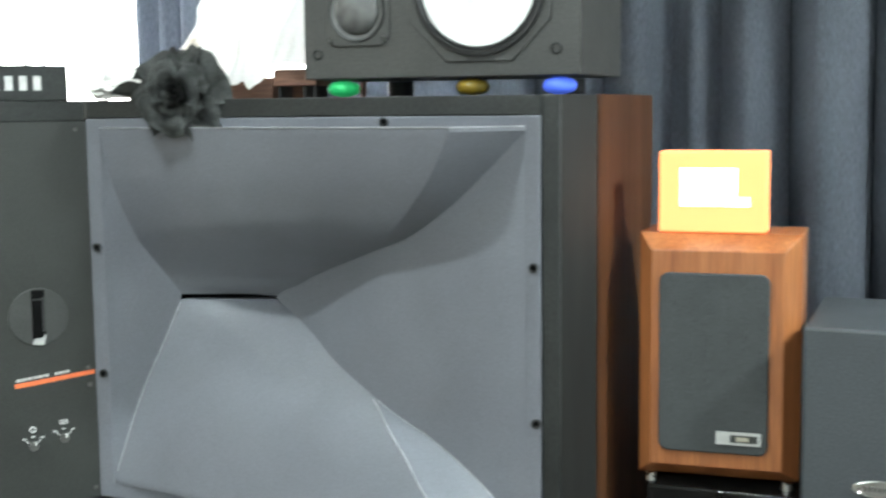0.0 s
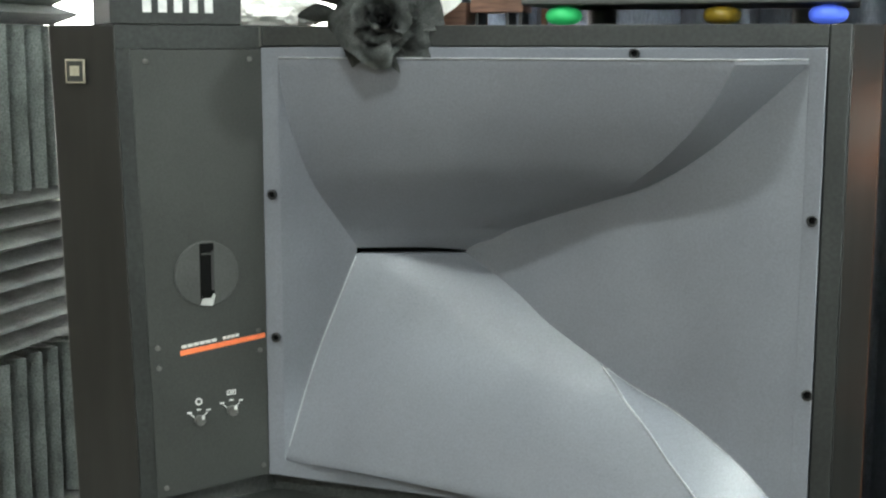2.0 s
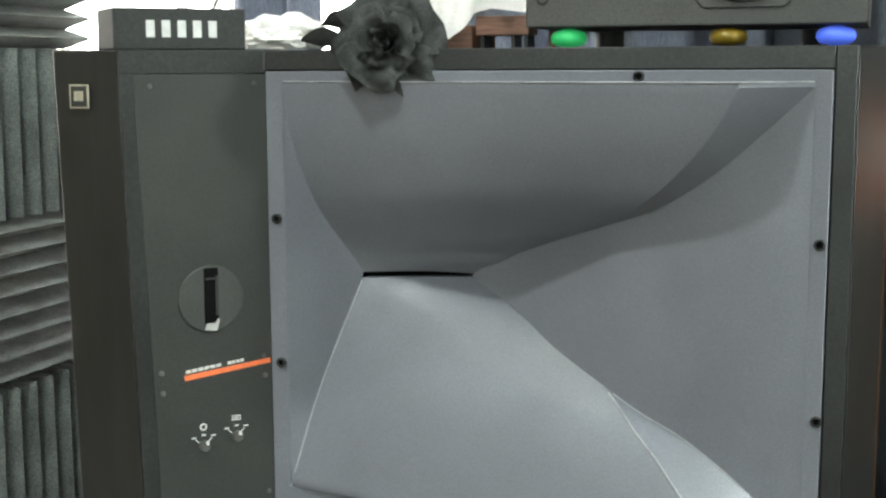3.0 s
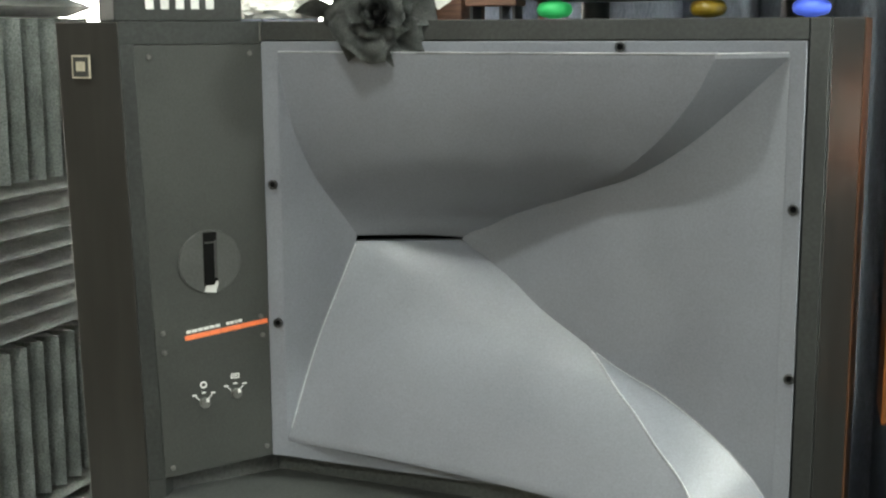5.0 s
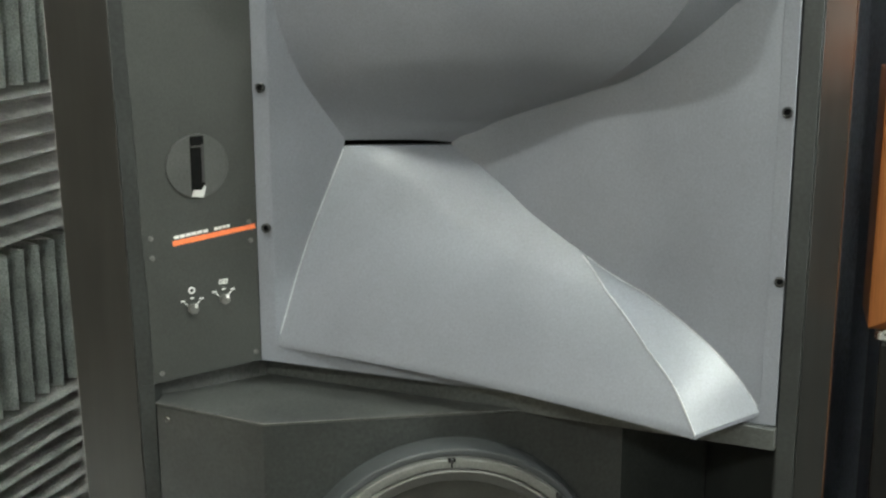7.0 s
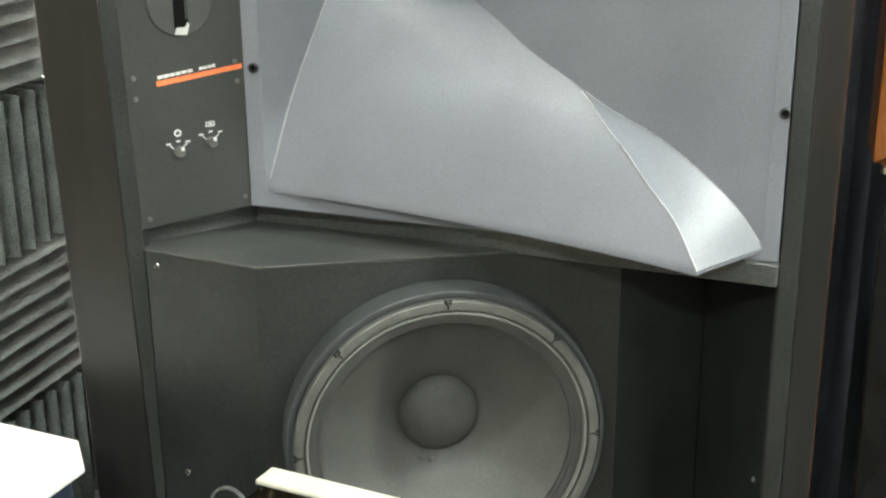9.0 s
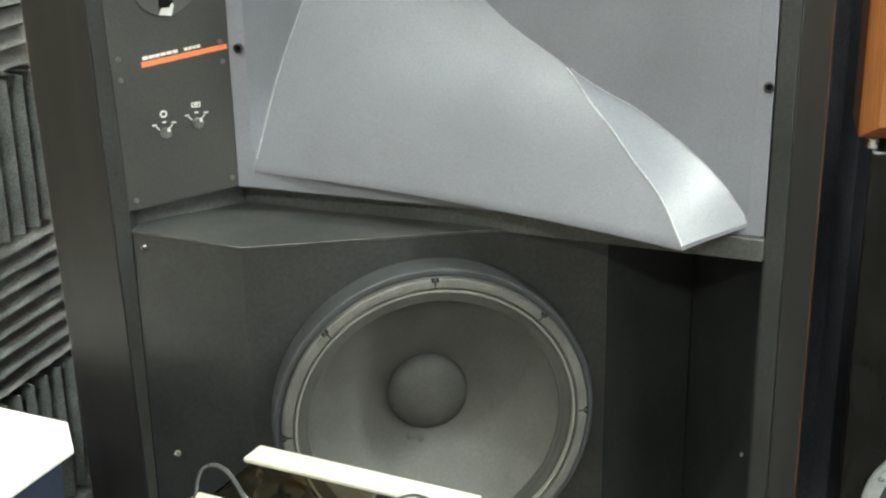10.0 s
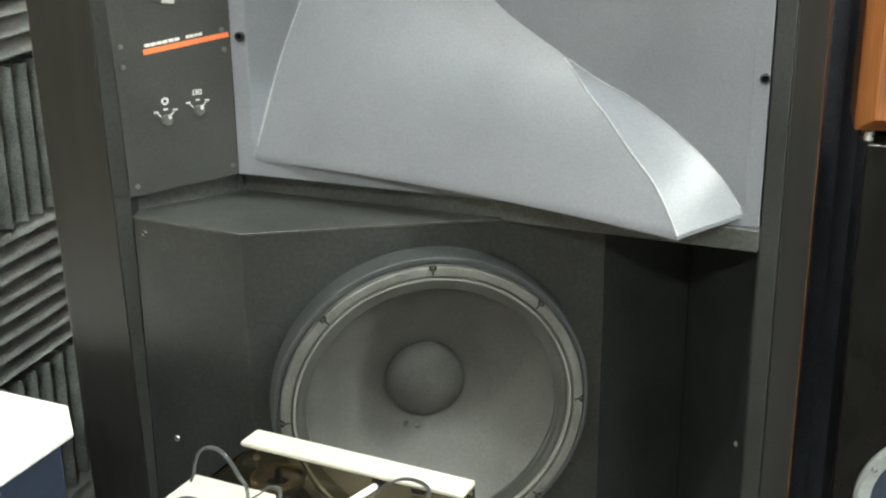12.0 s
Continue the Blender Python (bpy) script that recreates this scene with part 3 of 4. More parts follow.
def horn_mesh():
    bm = bmesh.new()
    nu, nf = 14, 5
    for side in (1, -1):
        rows, facet = [], []
        hs = list(np.linspace(0.0054 if side > 0 else 0.0038, H_SPLIT, 14)) + list(np.linspace(H_SPLIT, 0.25, 22))[1:]
        for h in hs:
            l = smooth_curve(E_LEFT_UP if side > 0 else E_LEFT, h)
            r = smooth_curve(E_RIGHT_UP if side > 0 else E_RIGHT, h)
            e = smooth_curve(E_LIP_UP if side > 0 else E_LIP, h) if h > H_SPLIT else r
            z = ZC + side * h
            sag = sag_up if side > 0 else sag_low
            row = []
            for i in range(nu + 1):
                x, y, dz = (a + (b - a) * i / nu for a, b in zip(l, e))
                taper = 0.0045 * (i / nu) ** 4 if side > 0 and not rows else 0
                row.append(bm.verts.new((x, y, z + dz + sag(x, h) - taper)))
            rows.append(row)
            if h > H_SPLIT:
                strip = [row[-1]]
                for i in range(1, nf + 1):
                    x, y, dz = (a + (b - a) * i / nf for a, b in zip(e, r))
                    strip.append(bm.verts.new((x, y, z + dz + sag(0.55, h) * (1 - 0.6 * i / nf))))
                facet.append(strip)
            else:
                facet.append([rows[-1][-1]] * (nf + 1))
        for a, b in zip(rows, rows[1:]):
            for i in range(nu):
                bm.faces.new((a[i], a[i + 1], b[i + 1], b[i]))
        for a, b in zip(facet, facet[1:]):
            for i in range(nf):
                q = []
                for v in (a[i], a[i + 1], b[i + 1], b[i]):
                    if v not in q:
                        q.append(v)
                if len(q) > 2:
                    bm.faces.new(q)
        if side == 1:
            top_rows, top_facet = rows, facet
        else:
            low_rows, low_facet = rows, facet
        # the walls run on into the throat
        duct = [bm.verts.new((v.co.x, v.co.y + 0.022, v.co.z + side * 0.001)) for v in rows[0]]
        for k in range(nu):
            bm.faces.new((rows[0][k], rows[0][k + 1], duct[k + 1], duct[k]))
        # thickness of the lip, back to the rim
        lip = rows[-1] + facet[-1][1:]
        back = [bm.verts.new((v.co.x, v.co.y, v.co.z + side * 0.005)) for v in lip]
        root = [bm.verts.new((v.co.x, 0.002, v.co.z + side * 0.005)) for v in lip]
        for k in range(len(lip) - 1):
            bm.faces.new((lip[k], lip[k + 1], back[k + 1], back[k]))
            bm.faces.new((back[k], back[k + 1], root[k + 1], root[k]))
    nv = 10
    for col, tops, lows in ((0, [r[0] for r in top_rows], [r[0] for r in low_rows]), (1, [f[-1] for f in top_facet], [f[-1] for f in low_facet])):
        cols = []
        for a, b in zip(tops, lows):
            cols.append([a] + [bm.verts.new(a.co.lerp(b.co, i / nv)) for i in range(1, nv)] + [b])
        for a, b in zip(cols, cols[1:]):
            for i in range(nv):
                bm.faces.new((a[i], a[i + 1], b[i + 1], b[i]))
    return bm


part("horn", horn_mesh(), HORN, spk, "satin grey moulded asymmetric horn", sharp=22, bevel=0.003)

# pale colour for thin tubes that paint the glint on the horn's edges
EDGE_GLINT = mat("pale_edge_highlight", (0.36, 0.37, 0.385), 0.4, vary=0.2, scale=30, grain=300, grain_vary=0.08)


horn = [o for o in spk.children if o.name.startswith("horn") and "rim" not in o.name and "rail" not in o.name][0]
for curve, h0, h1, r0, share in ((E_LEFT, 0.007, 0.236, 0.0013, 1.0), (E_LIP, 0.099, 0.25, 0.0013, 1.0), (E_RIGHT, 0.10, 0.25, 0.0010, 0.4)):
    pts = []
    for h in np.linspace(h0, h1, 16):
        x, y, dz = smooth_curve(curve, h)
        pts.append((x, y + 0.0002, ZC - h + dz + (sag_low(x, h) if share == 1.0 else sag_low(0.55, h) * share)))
    part("edge_highlight", tube(pts, r0, 6), EDGE_GLINT, horn, "pale painted highlight along the horn edge", sharp=80)
rim = bmesh.new()
loops = []
RZ1, RX1 = 1.3855, 0.640
for y in (-0.003, 0.006):
    loops.append([rim.verts.new((x, y, z)) for x, z in ((0.001, 0.864), (RX1, 0.848), (RX1, RZ1), (0.001, RZ1))])
    loops.append([rim.verts.new((x, y, z)) for x, z in ((0.0225, 0.885), (0.6215, 0.872), (0.6215, ZC + 0.2535), (0.0225, ZC + 0.2535))])
for v in loops[1]:
    v.co.y = -0.0002
for a, b in ((0, 1), (1, 3), (3, 2), (2, 0)):
    for k in range(4):
        rim.faces.new((loops[a][k], loops[a][(k + 1) % 4], loops[b][(k + 1) % 4], loops[b][k]))
# another pale tube paints the highlight along the upper lip
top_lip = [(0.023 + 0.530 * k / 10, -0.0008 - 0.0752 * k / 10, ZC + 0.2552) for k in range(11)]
part("edge_highlight", tube(top_lip + [(0.5547 + 0.066 * k / 3, -0.0745 + 0.0725 * k / 3, ZC + 0.2552) for k in range(4)], 0.0011, 6), EDGE_GLINT, horn, "pale painted highlight along the horn edge", sharp=80)
rimob = part("horn_rim", rim, HORN, spk, "grey horn flange with black socket screws", bevel=0.0015)
for x, z in ((0.441, 1.379), (0.0125, 1.212), (0.0145, 1.038), (0.632, 1.206), (0.635, 1.018), (0.2, 0.8565)):
    if z > 0.9:
        screw(rimob, frame_at((x, -0.0048, z), (0, -1, 0)), 0.0060)
# black block behind the opening, painting the shade deep in the throat
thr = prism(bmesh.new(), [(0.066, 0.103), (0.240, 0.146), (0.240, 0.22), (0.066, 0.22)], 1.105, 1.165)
part("throat", thr, HOLE_BLACK, spk)

# lower baffle in three faces, with a shelf on top
WA = radians(26.5)
U = Vector((math.cos(WA), math.sin(WA), 0))
UN = Vector((math.sin(WA), -math.cos(WA), 0))
B = Vector((0.06, -0.125, 0))
D = B + U * 0.44
A2 = radians(56)
E = D + Vector((math.cos(A2), math.sin(A2), 0)) * 0.165
ZS = 0.83
part("shelf", prism(bmesh.new(), [PA, (B.x, B.y), (D.x, D.y), (E.x, E.y), (0.62, 0.1), (0.62, 0.2), (0.1, 0.2), (-0.03, 0.05), (-0.12, -0.08)], ZS - 0.003, ZS), SHELF, spk, "scuffed black shelf over the woofer")
# scuffed shelf edges, their highlight painted in as pale tubes
for a, b in ((PA, B), (B, D)):
    part("edge_highlight", tube([(a[0] + (b[0] - a[0]) * k / 8, a[1] + (b[1] - a[1]) * k / 8 - 0.0004, ZS - 0.0005) for k in range(9)], 0.0008, 6), SCUFF_GLINT, spk, sharp=80)
# the rail corner's upright highlight, painted in the same way
part("edge_highlight", tube([(-0.0165, 0.0285, ZS + 0.001 + 0.01 * k) for k in range(4)], 0.0007, 6), SCUFF_GLINT, spk, sharp=80)
part("left_face", board((PA[0] + 0.001, PA[1]), (B.x, B.y), 0.018, 0.02, ZS - 0.0035), BLACK, spk, bevel=0.001)


def holed_face(w0, w1, h0, h1, r, thick, seg=64):
    """A board in local x, y with a round hole at the origin."""
    bm = bmesh.new()
    rings = []
    for z in (0.0, -thick):
        inner, outer = [], []
        for i in range(seg):
            a = 2 * math.pi * i / seg + math.pi / seg
            c, sn = math.cos(a), math.sin(a)
            k = min((w1 if c > 0 else -w0) / max(abs(c), 1e-6), (h1 if sn > 0 else -h0) / max(abs(sn), 1e-6))
            inner.append(bm.verts.new((r * c, r * sn, z)))
            outer.append(bm.verts.new((k * c, k * sn, z)))
        for cx in (w0, w1):
            for cy in (h0, h1):
                v = min(outer, key=lambda o: (o.co.x - cx) ** 2 + (o.co.y - cy) ** 2)
                v.co.x, v.co.y = cx, cy
        rings.append((inner, outer))
    (i0, o0), (i1, o1) = rings
    for k in range(seg):
        j = (k + 1) % seg
        bm.faces.new((i0[k], o0[k], o0[j], i0[j]))
        bm.faces.new((i1[k], i1[j], o1[j], o1[k]))
        bm.faces.new((i0[k], i0[j], i1[j], i1[k]))
        bm.faces.new((o0[k], o1[k], o1[j], o0[j]))
    return bm


WC = Vector((0.275, -0.066, 0.602))
gap = (WC - B).dot(UN)
along = (WC - B).dot(U)
part("woofer_face", holed_face(-along, 0.44 - along, 0.02 - WC.z, ZS - 0.0035 - WC.z, 0.18, 0.018), BLACK, spk, m=frame_at(WC - UN * gap, UN))
part("right_face", board((D.x, D.y), (E.x, E.y), 0.018, 0.02, ZS - 0.0035), BLACK, spk, bevel=0.001)
part("right_return", board((E.x, E.y), (0.64, 0.022), 0.018, 0.02, 0.815), BLACK, spk, bevel=0.001)
part("plinth", box_bm(-0.09, 0.64, 0.06, 0.25, 0.0, 0.02), BLACK, spk)
ln = Vector((B.y - PA[1], -(B.x - PA[0]), 0)).normalized()
for f, z in ((0.11, 0.811), (0.25, 0.537)):
    q = Vector((PA[0], PA[1], 0)).lerp(B, f) + ln * 0.0005
    screw(spk, frame_at((q.x, q.y, z), ln), 0.0042, STEEL, HOLE_BLACK, name="baffle_screw")
q = E.lerp(Vector((0.64, 0.022, 0)), 0.9)
rn = Vector((0.022 - E.y, -(0.64 - E.x), 0)).normalized()
rn = rn if rn.y < 0 else -rn
screw(spk, frame_at((q.x + rn.x * 0.0005, q.y + rn.y * 0.0005, 0.553), rn), 0.0036, DULL, name="baffle_screw")

# woofer
WM = frame_at(WC, UN)
wf = part("woofer", lathe([(0.1868, -0.010), (0.1868, 0.0002), (0.1860, 0.0014), (0.1848, 0.0018), (0.1758, 0.0018), (0.1748, 0.0008), (0.1746, -0.006)], 96), FRAME, spk, "fifteen inch woofer with a matt paper cone", m=WM, sharp=40)
part("mounting_ring", lathe([(0.1978, -gap + 0.0005), (0.1965, -0.0085), (0.1958, -0.0070), (0.1948, -0.0062), (0.1905, -0.0062), (0.1900, -0.0090), (0.1866, -0.0090)], 96), RINGM, wf, "dark grey moulded ring round the woofer", m=WM, sharp=35)
part("groove", lathe([(0.1748, -0.0040), (0.1722, -0.0044)], 96), RUBBERISH, wf, m=WM)
part("gasket", lathe([(0.1724, -0.006), (0.1720, -0.0008), (0.1712, 0.0004), (0.1700, 0.0004), (0.1692, -0.0008), (0.1688, -0.006)], 96), GASKET, wf, m=WM)
roll = [(0.1690, -0.0050)]
for r0, z0 in ((0.1642, -0.0066), (0.1592, -0.0102)):
    roll += [(r0 + 0.0042 * math.cos(a), z0 + 0.0003 * math.sin(a)) for a in np.linspace(0.15, math.pi - 0.15, 8)]
roll.append((0.1546, -0.0150))
part("surround", lathe(roll, 96), RUBBERISH, wf, "treated cloth surround with two rolls", m=WM, sharp=50)
prof = [(0.1548, -0.0150)] + [(0.1548 - 0.1098 * t, -0.0150 - 0.0835 * t ** 0.93) for t in np.linspace(0.05, 1, 16)]
part("cone", lathe(prof, 96), CONE, wf, "matt dark paper cone", m=WM)
part("dust_cap", lathe([(0.0507 * math.sin(a), -0.089 + 0.027 * math.cos(a)) for a in np.linspace(0, math.pi / 2, 12)][::-1], 64), CAPM, wf, "domed grey dust cap", m=WM @ Matrix.Translation((0.0022, 0.0022, 0)))
for k in range(8):
    a = radians(90 + 45 * k)
    at = WM @ Matrix.Translation((0.1805 * math.cos(a), 0.1805 * math.sin(a), 0.0016)) @ Matrix.Rotation(a, 4, "Z")
    nt = part("bolt_notch", prism(bmesh.new(), [(-0.0048, -0.0007), (0.0012, -0.0009), (0.0030, -0.0042), (0.0066, -0.0046), (0.0066, 0.0046), (0.0030, 0.0042), (0.0012, 0.0009), (-0.0048, 0.0007)], -0.004, 0.0005), HOLE_BLACK, wf, m=at)
    part("bolt", lathe([(0.0026, -0.003), (0.0026, 0.0009), (0.0018, 0.0015), (0, 0.0015)], 10), RUBBER, nt, m=at @ Matrix.Translation((0.0042, 0, 0)))
for k in (-1, 1):
    a = radians(-105 + 6.5 * k)
    part("lead_eyelet", lathe([(0.0038, -0.001), (0.0036, 0.0016), (0.0018, 0.0034), (0, 0.0036)], 14), FRAME, wf, m=WM @ Matrix.Translation((0.0625 * math.cos(a), 0.0625 * math.sin(a), -0.0835)))


# ---- on top of the large loudspeaker ----
def letters(parent, m, x0, x1, h, n, z, material=WHITE):
    """Plain bars in place of a maker's name."""
    w = (x1 - x0) / n
    for k in range(n):
        a = x0 + w * (k + 0.5)
        part("lettering", box_bm(a - w * 0.27, a + w * 0.27, -h / 2, h / 2, z, z + 0.0006), material, parent, m=m)


nb = thing("name_block", (-0.09, -0.03, TOP), "black block with a white maker's name on the loudspeaker", "sign")
mid = pdir * 0.098 - pn * 0.004
nm = frame_at((mid.x, mid.y, TOP + 0.0235), pn)
blk = part("block", box_bm(-0.0765, 0.0765, -0.0233, 0.0235, -0.085, 0.0), BLACK, nb, m=nm, bevel=0.0015)
letters(nb, nm, -0.044, 0.046, 0.019, 5, 0.0002)

wire = thing("wire", (-0.14, 0.02, TOP), "thin black wire rising from behind the name block", "cable")
part("lead", tube([(-0.20, 0.0, TOP + 0.002), (-0.185, -0.03, TOP + 0.004), (-0.165, -0.02, TOP + 0.014), (-0.142, 0.0, TOP + 0.034), (-0.110, 0.014, TOP + 0.050)], 0.0012, 6), RUBBER, wire)
part("lead", tube([(-0.110, 0.014, TOP + 0.0502), (-0.078, 0.016, TOP + 0.0495), (-0.063, 0.016, 1.483), (-0.050, 0.016, 1.505), (-0.047, 0.016, 1.524), (-0.054, 0.016, 1.547), (-0.075, 0.03, 1.60), (-0.12, 0.06, 1.66)], 0.0013, 6), RUBBER, wire)

# crumpled white bag
def lump(cx, cy, cz, rx, ry, rz, amp, seed, freq=28.0):
    bm = bmesh.new()
    bmesh.ops.create_icosphere(bm, subdivisions=4, radius=1.0)
    for v in bm.verts:
        d = 1 + amp * (noise.noise(v.co * freq / 10 + Vector((seed, 0, 0))) + 0.6 * abs(noise.noise(v.co * freq / 4 + Vector((0, seed, 0)))))
        z = v.co.z * d
        v.co = Vector((cx + v.co.x * d * rx, cy + v.co.y * d * ry, cz + max(z, -0.55) * rz))
    return bm


bag = thing("crumpled_bag", (-0.08, 0.2, TOP), "crumpled white plastic bag lying on the loudspeaker", "bag")
part("bag", lump(-0.075, 0.2, TOP + 0.020, 0.060, 0.04, 0.028, 0.32, 4.2), FABRIC, bag, sharp=18)

# white cloth standing over wooden blocks
cl = thing("draped_cloth", (0.17, 0.2, TOP), "thin white printed cloth hanging from a wooden stand", "cloth")
HEM = [(0.070, 1.478), (0.092, 1.462), (0.128, 1.439), (0.152, 1.431), (0.168, 1.429), (0.176, 1.436), (0.189, 1.422), (0.203, 1.434), (0.218, 1.453), (0.243, 1.458), (0.268, 1.455), (0.31, 1.450)]
rows = []
for k in range(15):
    t = k / 14
    row = []
    for i in range(61):
        u = i / 60
        x = 0.070 + 0.24 * u + 0.006 * math.sin(11 * t + 3 * u) * (1 - u)
        z0 = np.interp(0.070 + 0.24 * u, [h[0] for h in HEM], [h[1] for h in HEM])
        f = 0.009 * math.sin(2 * math.pi * (3.3 * u + 0.3)) + 0.004 * math.sin(2 * math.pi * 7.1 * u + 1.0)
        row.append((x, 0.110 + f * (1.0 - 0.5 * t) + 0.17 * t + 0.01 * noise.noise(Vector((u * 8, t * 6, 0))), z0 + (TOP + 0.245 - z0) * t))
    rows.append(row)
cb = bmesh.new()
sheet(cb, rows)
PRINT = mat("printed_white_cotton", (0.95, 0.95, 0.93), 0.9, vary=0.02, scale=11, grain=400, grain_vary=0.03, bump=0.3, second=(0.55, 0.47, 0.36), stretch=(1, 1, 0.7))
spots = [n for n in PRINT.node_tree.nodes if n.bl_idname == "ShaderNodeMapRange"][0]
spots.inputs["From Min"].default_value, spots.inputs["From Max"].default_value = 0.60, 0.68
part("cloth", cb, let_light_through(PRINT), cl, sharp=60)
st = thing("cloth_stand", (0.17, 0.30, TOP), "thin wooden stand carrying the white cloth", "stand")
for x in (0.07, 0.27):
    part("post", box_bm(x - 0.004, x + 0.004, 0.302, 0.310, TOP, TOP + 0.238), BROWNWOOD, st, bevel=0.001)
part("crossbar", box_bm(0.045, 0.312, 0.300, 0.312, TOP + 0.2385, TOP + 0.246), BROWNWOOD, st, bevel=0.001)
wbk = thing("wooden_board", (0.12, 0.19, TOP), "dark reddish wooden board under the cloth", "board")
part("board", box_bm(0.06, 0.212, 0.135, 0.235, TOP, TOP + 0.030), BROWNWOOD, wbk, bevel=0.002)
wbk = thing("wooden_block", (0.25, 0.15, TOP), "small reddish wooden block on thin feet", "block")
part("block", box_bm(0.221, 0.287, 0.120, 0.165, TOP + 0.017, TOP + 0.040), BROWNWOOD, wbk, bevel=0.0015)
for x in (0.228, 0.266, 0.282):
    part("foot", box_bm(x - 0.002, x + 0.002, 0.125, 0.160, TOP, TOP + 0.017), RUBBER, wbk)


# black rose
def petal(r, height, width, curl, phi, seed, lift=0.0):
    """A cupped petal round local z; returns a bmesh."""
    bm = bmesh.new()
    rows = []
    for k in range(9):
        v = k / 8
        row = []
        for i in range(11):
            u = i / 5 - 1
            w = width * (0.35 + 0.65 * math.sin(math.pi * min(1, v * 0.62 + 0.12)))
            shape = 1 - 0.12 * u * u * v
            rad = r * (0.18 + 0.82 * v ** 0.75) * (1 + 0.24 * v * noise.noise(Vector((u * 1.5, v * 2, seed))) + 0.05 * v * v * math.sin(5.5 * u + seed)) + curl * v ** 4 * (1 + 0.3 * u * u)
            z = lift + height * v * shape - curl * 0.9 * v ** 5 + 0.022 * noise.noise(Vector((u * 1.6, v * 2.2, seed * 1.7 + 7))) * v + 0.0025 * v * v * math.sin(8 * u + 2 * seed)
            a = phi + u * w
            row.append((rad * math.cos(a), rad * math.sin(a), z))
        rows.append(row)
    sheet(bm, rows)
    bmesh.ops.solidify(bm, geom=bm.faces[:], thickness=0.0007)
    return bm


def rose(at, normal, size, seed, label):
    rs = thing("black_rose", at, label, "artificial flower")
    m = frame_at(at, normal)
    rnd = random.Random(seed)
    part("heart", lathe([(0.003 * size, 0.0), (0.004 * size, 0.012 * size), (0.003 * size, 0.020 * size), (0, 0.022 * size)], 14), PETAL, rs, m=m)
    rows = []
    for k in range(7):
        v = k / 6
        row = []
        for i in range(61):
            a = 0.26 * i
            r = size * (0.0035 + 0.00021 * i) * (0.8 + 0.35 * v) + size * 0.0016 * math.sin(1.7 * a + 2 * v)
            row.append((r * math.cos(a), r * math.sin(a), size * (0.040 - 0.00012 * i + 0.003 * math.sin(0.9 * a)) * v))
        rows.append(row)
    sp = bmesh.new()
    sheet(sp, rows)
    bmesh.ops.solidify(sp, geom=sp.faces[:], thickness=0.0006)
    part("spiral_petal", sp, PETAL, rs, m=m, sharp=70)
    layers = ((2, 0.010, 0.036, 1.5, 0.001), (3, 0.017, 0.038, 1.2, 0.003), (3, 0.027, 0.037, 1.15, 0.008), (4, 0.037, 0.029, 1.0, 0.014), (4, 0.046, 0.016, 0.9, 0.018), (5, 0.050, -0.002, 0.75, 0.012))
    for li, (n, r, hgt, w, curl) in enumerate(layers):
        off = rnd.uniform(0, 6)
        for k in range(n):
            phi = off + 2 * math.pi * k / n + rnd.uniform(-0.2, 0.2)
            part("petal", petal(r * size * rnd.uniform(0.86, 1.12), hgt * size * rnd.uniform(0.8, 1.15), w, curl * size * rnd.uniform(0.6, 1.3), phi, seed + li * 10 + k, -0.002 * li * size), PETAL, rs, m=m, sharp=70)
    return rs, m


rs, rm = rose((0.160, -0.020, 1.416), (0.25, -0.93, 0.12), 0.92, 3, "black fabric rose hanging over the loudspeaker's top edge")
rs2, rm2 = rose((0.137, 0.02, 1.440), (-0.25, -0.8, 0.35), 0.66, 17, "smaller black fabric rose lying on the loudspeaker")
part("stem", tube([(0.165, -0.018, 1.40), (0.16, 0.01, 1.418), (0.14, 0.06, 1.415), (0.10, 0.12, 1.414)], 0.003, 8), PETAL, rs)
for k, (x, y, z, a) in enumerate(((0.102, 0.0, 1.418, 200), (0.114, -0.005, 1.437, 160))):
    bm = bmesh.new()
    rows = []
    for i in range(9):
        t = i / 8
        hw = 0.014 * math.sin(math.pi * min(1, t * 0.9 + 0.06))
        rows.append([(0.05 * t, hw * c, 0.004 * abs(c) + 0.006 * math.sin(3 * t)) for c in (-1, -0.5, 0, 0.5, 1)])
    sheet(bm, rows)
    bmesh.ops.solidify(bm, geom=bm.faces[:], thickness=0.0006)
    part("leaf", bm, PETAL, rs, m=pose(x, y, z, 50, 0, a), sharp=70)

# small loudspeaker lying on coloured feet
cs = thing("bookshelf_loudspeaker", (0.48, 0.16, TOP), "charcoal loudspeaker with a white cone, lying on coloured feet", "loudspeaker")
CX0, CX1, CY, CZ0, CZ1 = 0.297, 0.670, 0.068, 1.4335, 1.66
CASE = mat("charcoal_case", (0.06, 0.06, 0.056), 0.5, vary=0.1, scale=10, grain=380, grain_vary=0.12, bump=0.3)
part("body", box_bm(CX0, CX1, CY, CY + 0.20, CZ0, CZ1), CASE, cs, bevel=0.002)


def octagon_plate(r, cut, t, m, parent, material, name):
    pts = [(r - cut, -r), (r, -r + cut), (r, r - cut), (r - cut, r), (-r + cut, r), (-r, r - cut), (-r, -r + cut), (-r + cut, -r)]
    bm = bmesh.new()
    prism(bm, pts, 0.0, t)
    return part(name, bm, material, parent, m=m, bevel=0.0012)


